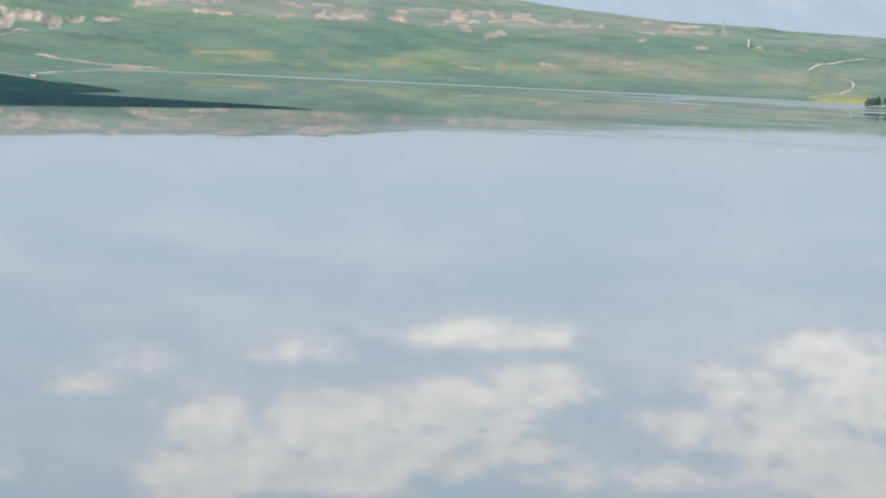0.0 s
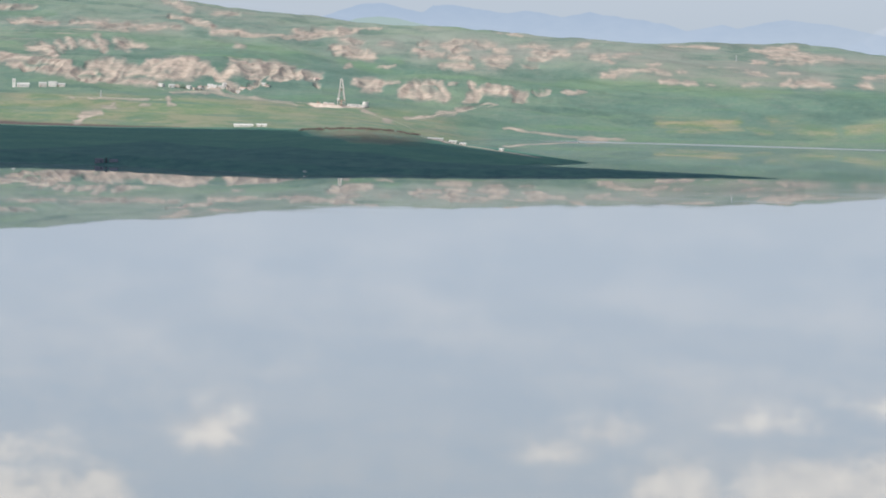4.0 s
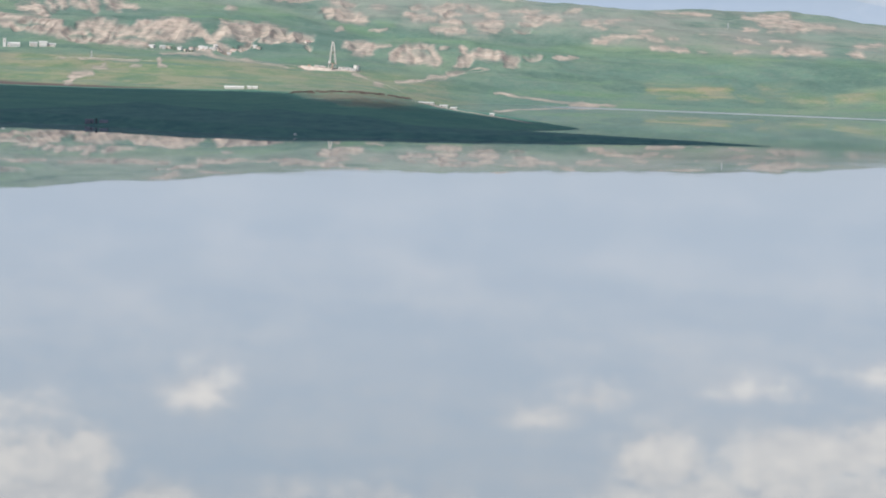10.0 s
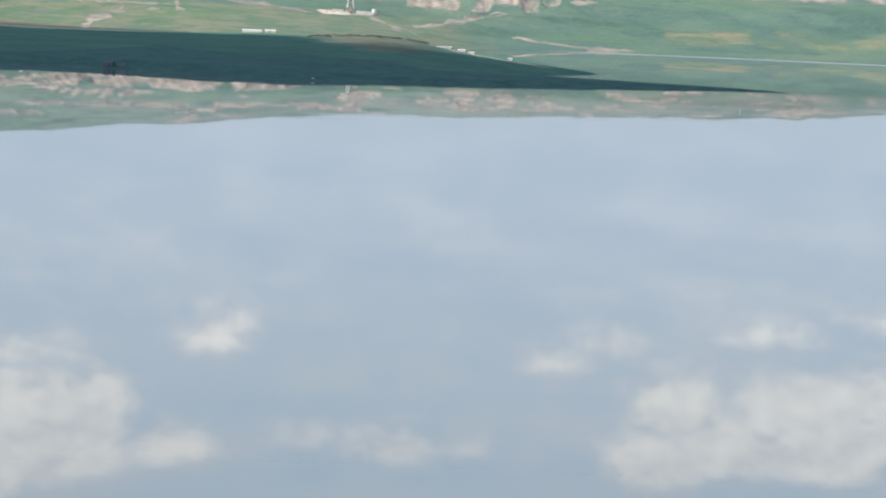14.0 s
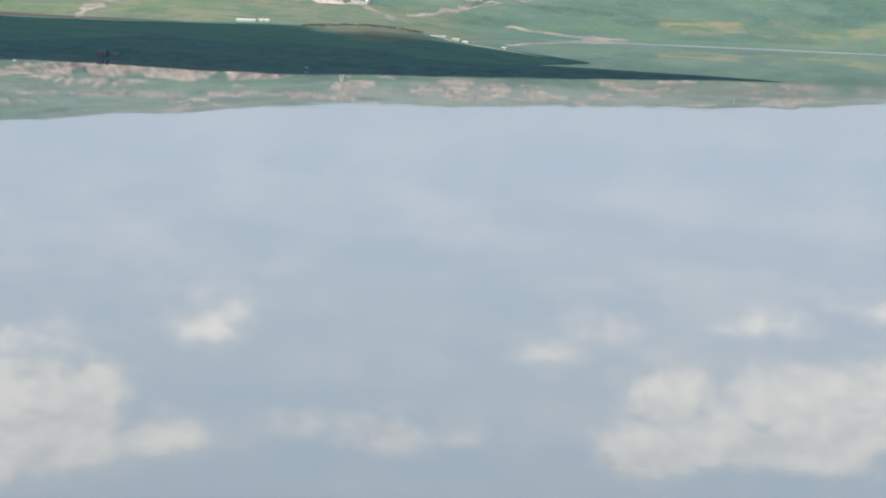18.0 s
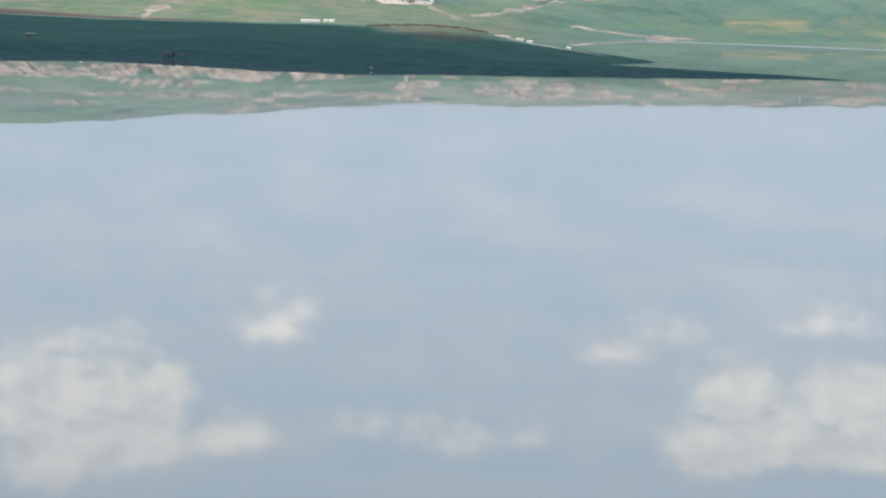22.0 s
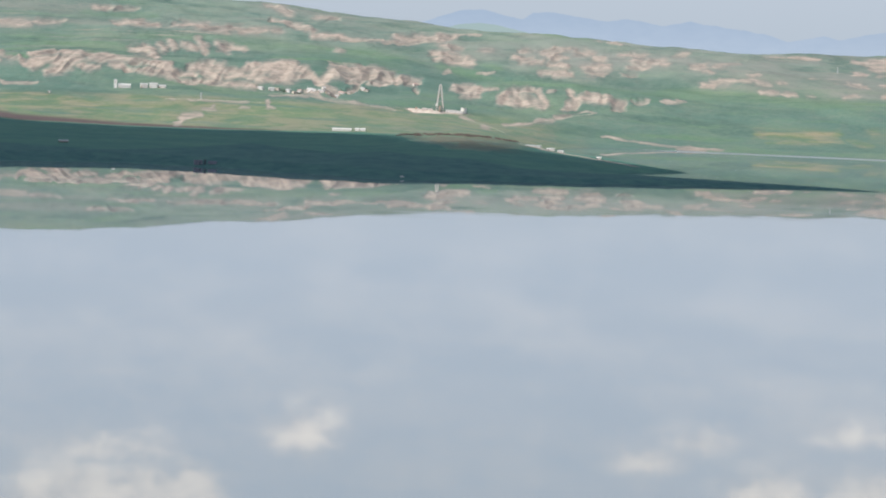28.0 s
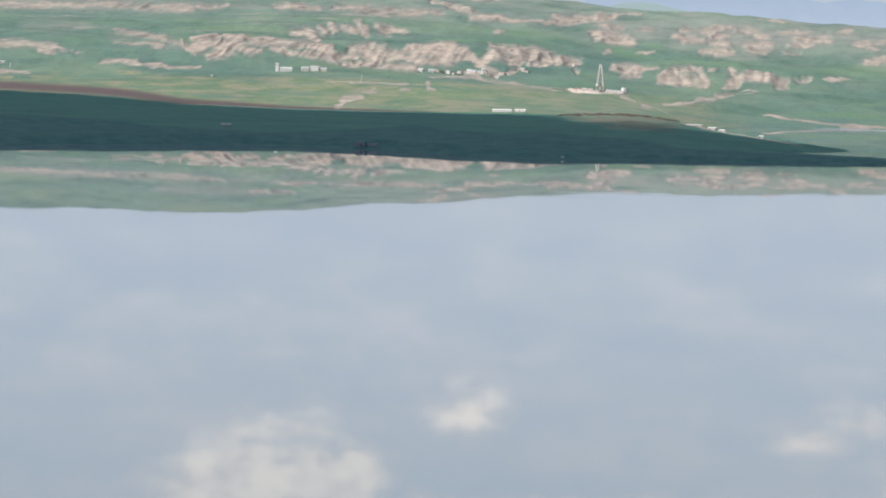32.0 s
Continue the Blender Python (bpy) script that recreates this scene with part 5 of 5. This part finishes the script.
def pylon(b, r, high, label):
    e = thing("power_pylon", b, r, label, "pylon", 20, 0.2, "pylons")
    w = high * 0.1
    for sx in (-1, 1):
        for sy in (-1, 1):
            bm = bmesh.new()
            beam(bm, (sx * w, sy * w, 0), (sx * 0.35, sy * 0.35, high), 0.2)
            part("leg", bm, GALVANISED, e)
    bm = bmesh.new()
    for k in range(7):
        f, g = k / 7, (k + 1) / 7
        a, c = w * (1 - f) + 0.35 * f, w * (1 - g) + 0.35 * g
        for s in (-1, 1):
            beam(bm, (-a, s * a, high * f), (c, s * c, high * g), 0.11)
            beam(bm, (a, s * a, high * f), (-c, s * c, high * g), 0.11)
    part("lattice", bm, GALVANISED, e)
    for z in (0.72, 0.84, 0.95):
        bm = bmesh.new()
        beam(bm, (-high * 0.16, 0, high * z), (high * 0.16, 0, high * z), 0.2)
        part("crossarm", bm, GALVANISED, e)
    return e


pylon(-6.0, 3116, 9, "pale steel lattice pylon on the fields")
pylon(9.8, 3844, 10, "steel lattice pylon on the skyline")
pylon(21.09, 3900, 18, "steel lattice pylon on the skyline")


# ---------------------------------------------------------------- tracks, shore and plants


def track(name, label, pts, width, mat=DIRT):
    """A worn dirt track laid over the ground along bearings and ranges."""
    fine = []
    for (b0, r0), (b1, r1) in zip(pts, pts[1:]):
        n = max(2, int(math.hypot(radians(b1 - b0) * r0, r1 - r0) / 6))
        fine += [(b0 + (b1 - b0) * k / n, r0 + (r1 - r0) * k / n) for k in range(n)]
    fine.append(pts[-1])
    mid = [Vector((r * math.sin(radians(b)), r * math.cos(radians(b)), 0)) for b, r in fine]
    bm = bmesh.new()
    rows = []
    for k, p in enumerate(mid):
        d = (mid[min(k + 1, len(mid) - 1)] - mid[max(k - 1, 0)]).normalized()
        side = Vector((-d.y, d.x, 0))
        wd = width * max(0.15, 0.55 + 0.7 * noise.noise(p * 0.03))
        row = []
        for s in (-0.5, 0, 0.5):
            q = p + side * wd * s
            rr, bb = math.hypot(q.x, q.y), math.degrees(math.atan2(q.x, q.y))
            row.append(bm.verts.new((q.x, q.y, float(relief(bb, rr)) + (0.55 if s == 0 else 0.35))))
        rows.append(row)
    for a, c in zip(rows, rows[1:]):
        for k in (0, 1):
            bm.faces.new((a[k], a[k + 1], c[k + 1], c[k]))
    bmesh.ops.recalc_face_normals(bm, faces=bm.faces)
    return tagged(part(name, bm, mat), label, "track", kind="structure")


track("track_village", "narrow pale dirt road below the village", [(-4.7, 3262), (-3.91, 3235), (-2.78, 3184), (-1.5, 3154), (-0.85, 3144)], 2.2)
track("track_well", "dirt access track down from the well pad", [(0.5, 3095), (0.64, 3061), (1.35, 3016), (1.7, 2960)], 1.2)
track("track_sheds", "pale dirt track along the crest of the peninsula", [(2.0, 2580), (2.3, 2530), (2.87, 2465), (3.51, 2438), (4.08, 2408), (4.79, 2345)], 6)
track("track_hill", "winding pale track on the hillside", [(1.56, 3064), (2.1, 3100), (2.48, 3148), (3.0, 3200), (3.46, 3232), (3.8, 3250)], 2.2)
track("track_east", "pale dirt road climbing the eastern hillside", [(23.25, 3265), (23.5, 3310), (23.77, 3340), (24.32, 3379), (25.08, 3469), (25.6, 3490)], 8.0)
track("track_hook", "hooked pale track down to the lake shore", [(23.3, 3080), (23.47, 3091), (24.08, 3121), (24.28, 3145), (24.37, 3180), (24.31, 3211), (24.05, 3216)], 5.5)
track("track_field", "pale farm track between the western fields", [(-16.5, 3253), (-14.94, 3253), (-14.25, 3253)], 7.0)
track("track_lane", "faint field lane under the pylons", [(-6.9, 3105), (-5.9, 3112), (-5.0, 3100), (-4.5, 3098)], 3.0)


def tuft(rad, seed, flat=0.8, n=34):
    """A crown of many small leaf clumps with gaps and an uneven outline."""
    rnd = random.Random(seed)
    bm = bmesh.new()
    for k in range(n):
        a, c = rnd.uniform(0, 2 * math.pi), rnd.uniform(-0.7, 1)
        q = rad * rnd.uniform(0.45, 1.0)
        s = math.sqrt(max(0, 1 - c * c))
        p = Vector((q * s * math.cos(a), q * s * math.sin(a), q * c * flat))
        size = rad * rnd.uniform(0.16, 0.34)
        m = Matrix.Translation(p) @ Euler((rnd.random() * 3, rnd.random() * 3, rnd.random() * 3)).to_matrix().to_4x4() @ Matrix.Diagonal((1, rnd.uniform(0.6, 1), rnd.uniform(0.4, 0.8), 1))
        bmesh.ops.create_icosphere(bm, subdivisions=1, radius=size, matrix=m)
    return bm


def tree(high, rad, seed, label, group, leaf=LEAF):
    e = tagged(new("tree"), label, "tree", group)
    bm = bmesh.new()
    bmesh.ops.create_cone(bm, cap_ends=True, segments=7, radius1=high * 0.035, radius2=high * 0.015, depth=high * 0.75 + 1, matrix=Matrix.Translation((0, 0, high * 0.375 - 0.5)))
    rnd = random.Random(seed)
    for k in range(5):
        a = k * 1.3 + rnd.random()
        beam(bm, (0, 0, high * (0.3 + 0.07 * k)), (math.cos(a) * rad * 0.7, math.sin(a) * rad * 0.7, high * (0.5 + 0.08 * k)), high * 0.012)
    part("trunk", bm, BARK, e)
    c = tuft(rad, seed, high * 0.46 / rad, 90)
    bmesh.ops.translate(c, verts=c.verts, vec=(0, 0, high * 0.52))
    part("crown", c, leaf, e)
    return e


def set_down(ob, b, r, turn, size, sink=0.2):
    ob.matrix_basis = Matrix.Translation(spot(b, r, -sink)) @ Euler((0, 0, turn)).to_matrix().to_4x4() @ Matrix.Diagonal((size, size, size, 1))


rt = random.Random(31)
for k, (b, h) in enumerate(((24.72, 9), (24.80, 11), (24.88, 12), (24.99, 12), (25.19, 12.5), (25.25, 13), (25.32, 11), (25.42, 12), (25.52, 9))):
    t = tree(h * 1.15, h * 0.36, 100 + k, "dark bushy tree standing on the islet", "trees on the islet")
    set_down(t, b, 2893 + rt.uniform(-8, 8), rt.uniform(0, 6), 1.0, 0.3)
for k in range(9):
    t = tree(rt.uniform(2.2, 3.6), rt.uniform(1.1, 1.8), 200 + k, "small dusty green tree among the village houses", "village trees", OLIVE)
    set_down(t, rt.uniform(-4.5, -1.8), rt.uniform(3262, 3306), rt.uniform(0, 6), 1.0)
HEDGES = [(-1.1, -0.5, 10), (-0.4, 0.3, 14), (0.36, 1.3, 26), (1.4, 1.9, 12)]
for b0, b1, count in HEDGES:
    for k in range(count):
        e = tagged(new("shrub"), "low dark brown shrub on the crest of the peninsula", "shrub", "shrubs on the crest")
        part("stem", one(0, 0, -0.6, 0.2, 0.2, 1.0), BARK, e)
        c = tuft(rt.choice((1.4, 1.9, 2.6, 3.2)), 300 + k, 0.45, 36)
        bmesh.ops.scale(c, verts=c.verts, vec=(1.5, 1.0, 1.0))
        bmesh.ops.translate(c, verts=c.verts, vec=(0, 0, 0.35))
        part("crown", c, SHRUB, e)
        set_down(e, b0 + (b1 - b0) * (k + rt.uniform(0, 1)) / count, 2622 + rt.uniform(-40, 26), rt.uniform(-0.5, 0.5), 1.0, 0.1)

# pump station on the western shore, with its dark intake post
e = thing("pump_station", -5.85, 2068, "dark concrete pump station at the water's edge", "pump station", 0, 0.5)
part("post", one(0, 0, -4, 1.6, 1.6, 9.0, 0.1), DARK, e, "tall dark intake post")
part("housing", one(-6.2, 1.5, -2, 8.0, 3.2, 6.0, 0.1), CONCRETE, e)
part("roof", one(-6.2, 1.5, 4.0, 8.4, 3.6, 0.25), CONCRETE, e)
part("door", one(-4.5, -0.15, 0.2, 1.2, 0.12, 2.2), DARK, e)
part("walkway", one(-1.6, 0.6, 1.6, 3.0, 1.0, 0.2), CONCRETE, e)
part("annexe", one(6.5, 2.0, -2, 8.0, 3.0, 5.6, 0.1), CONCRETE, e)

e = thing("field_shelter", -9.36, 2300, "low pale sheet-roofed shelter on the shaded field", "shelter", 0, 0.1)
part("roof", gable(0, 0, 1.8, 9.5, 4, 0.7), ROOF, e)
for x in (-4.2, -1.4, 1.4, 4.2):
    for y in (-1.7, 1.7):
        part("post", one(x, y, -0.4, 0.16, 0.16, 2.3), RUST, e)
part("back_wall", one(0, 1.8, -0.3, 9.2, 0.15, 2.1), PLASTER, e)


def cabin_boat(b, r):
    e = thing("cabin_boat", b, r, "small white cabin boat drawn up on the shore", "boat", 25, -0.25)
    bm = bmesh.new()
    rings = []
    for k in range(9):
        f = k / 8
        x = (f - 0.5) * 4.2
        wd = 1.1 * math.sin(math.pi * min(1, 0.18 + 0.82 * f) ** 0.9) + 0.05
        zt = 1.05 + 0.35 * abs(f - 0.4)
        rings.append([bm.verts.new((x, y * wd, z)) for y, z in ((-1, zt), (-0.75, 0.2), (0, 0), (0.75, 0.2), (1, zt), (0.9, zt), (0.66, 0.28), (0, 0.1), (-0.66, 0.28), (-0.9, zt))])
    for a, c in zip(rings, rings[1:]):
        for k in range(10):
            bm.faces.new((a[k], a[(k + 1) % 10], c[(k + 1) % 10], c[k]))
    bmesh.ops.recalc_face_normals(bm, faces=bm.faces)
    part("hull", bm, WHITE, e)
    cabin = part("cabin", one(-0.3, 0, 0.3, 1.9, 1.5, 1.9, 0.15), WHITE, e)
    part("window", one(-0.3, -0.77, 1.4, 1.2, 0.06, 0.45), DARK, cabin)
    part("thwart", one(1.2, 0, 0.6, 0.3, 1.3, 0.06), MUD, e, "brown wooden thwart")
    return e


cabin_boat(-0.9, 1976)
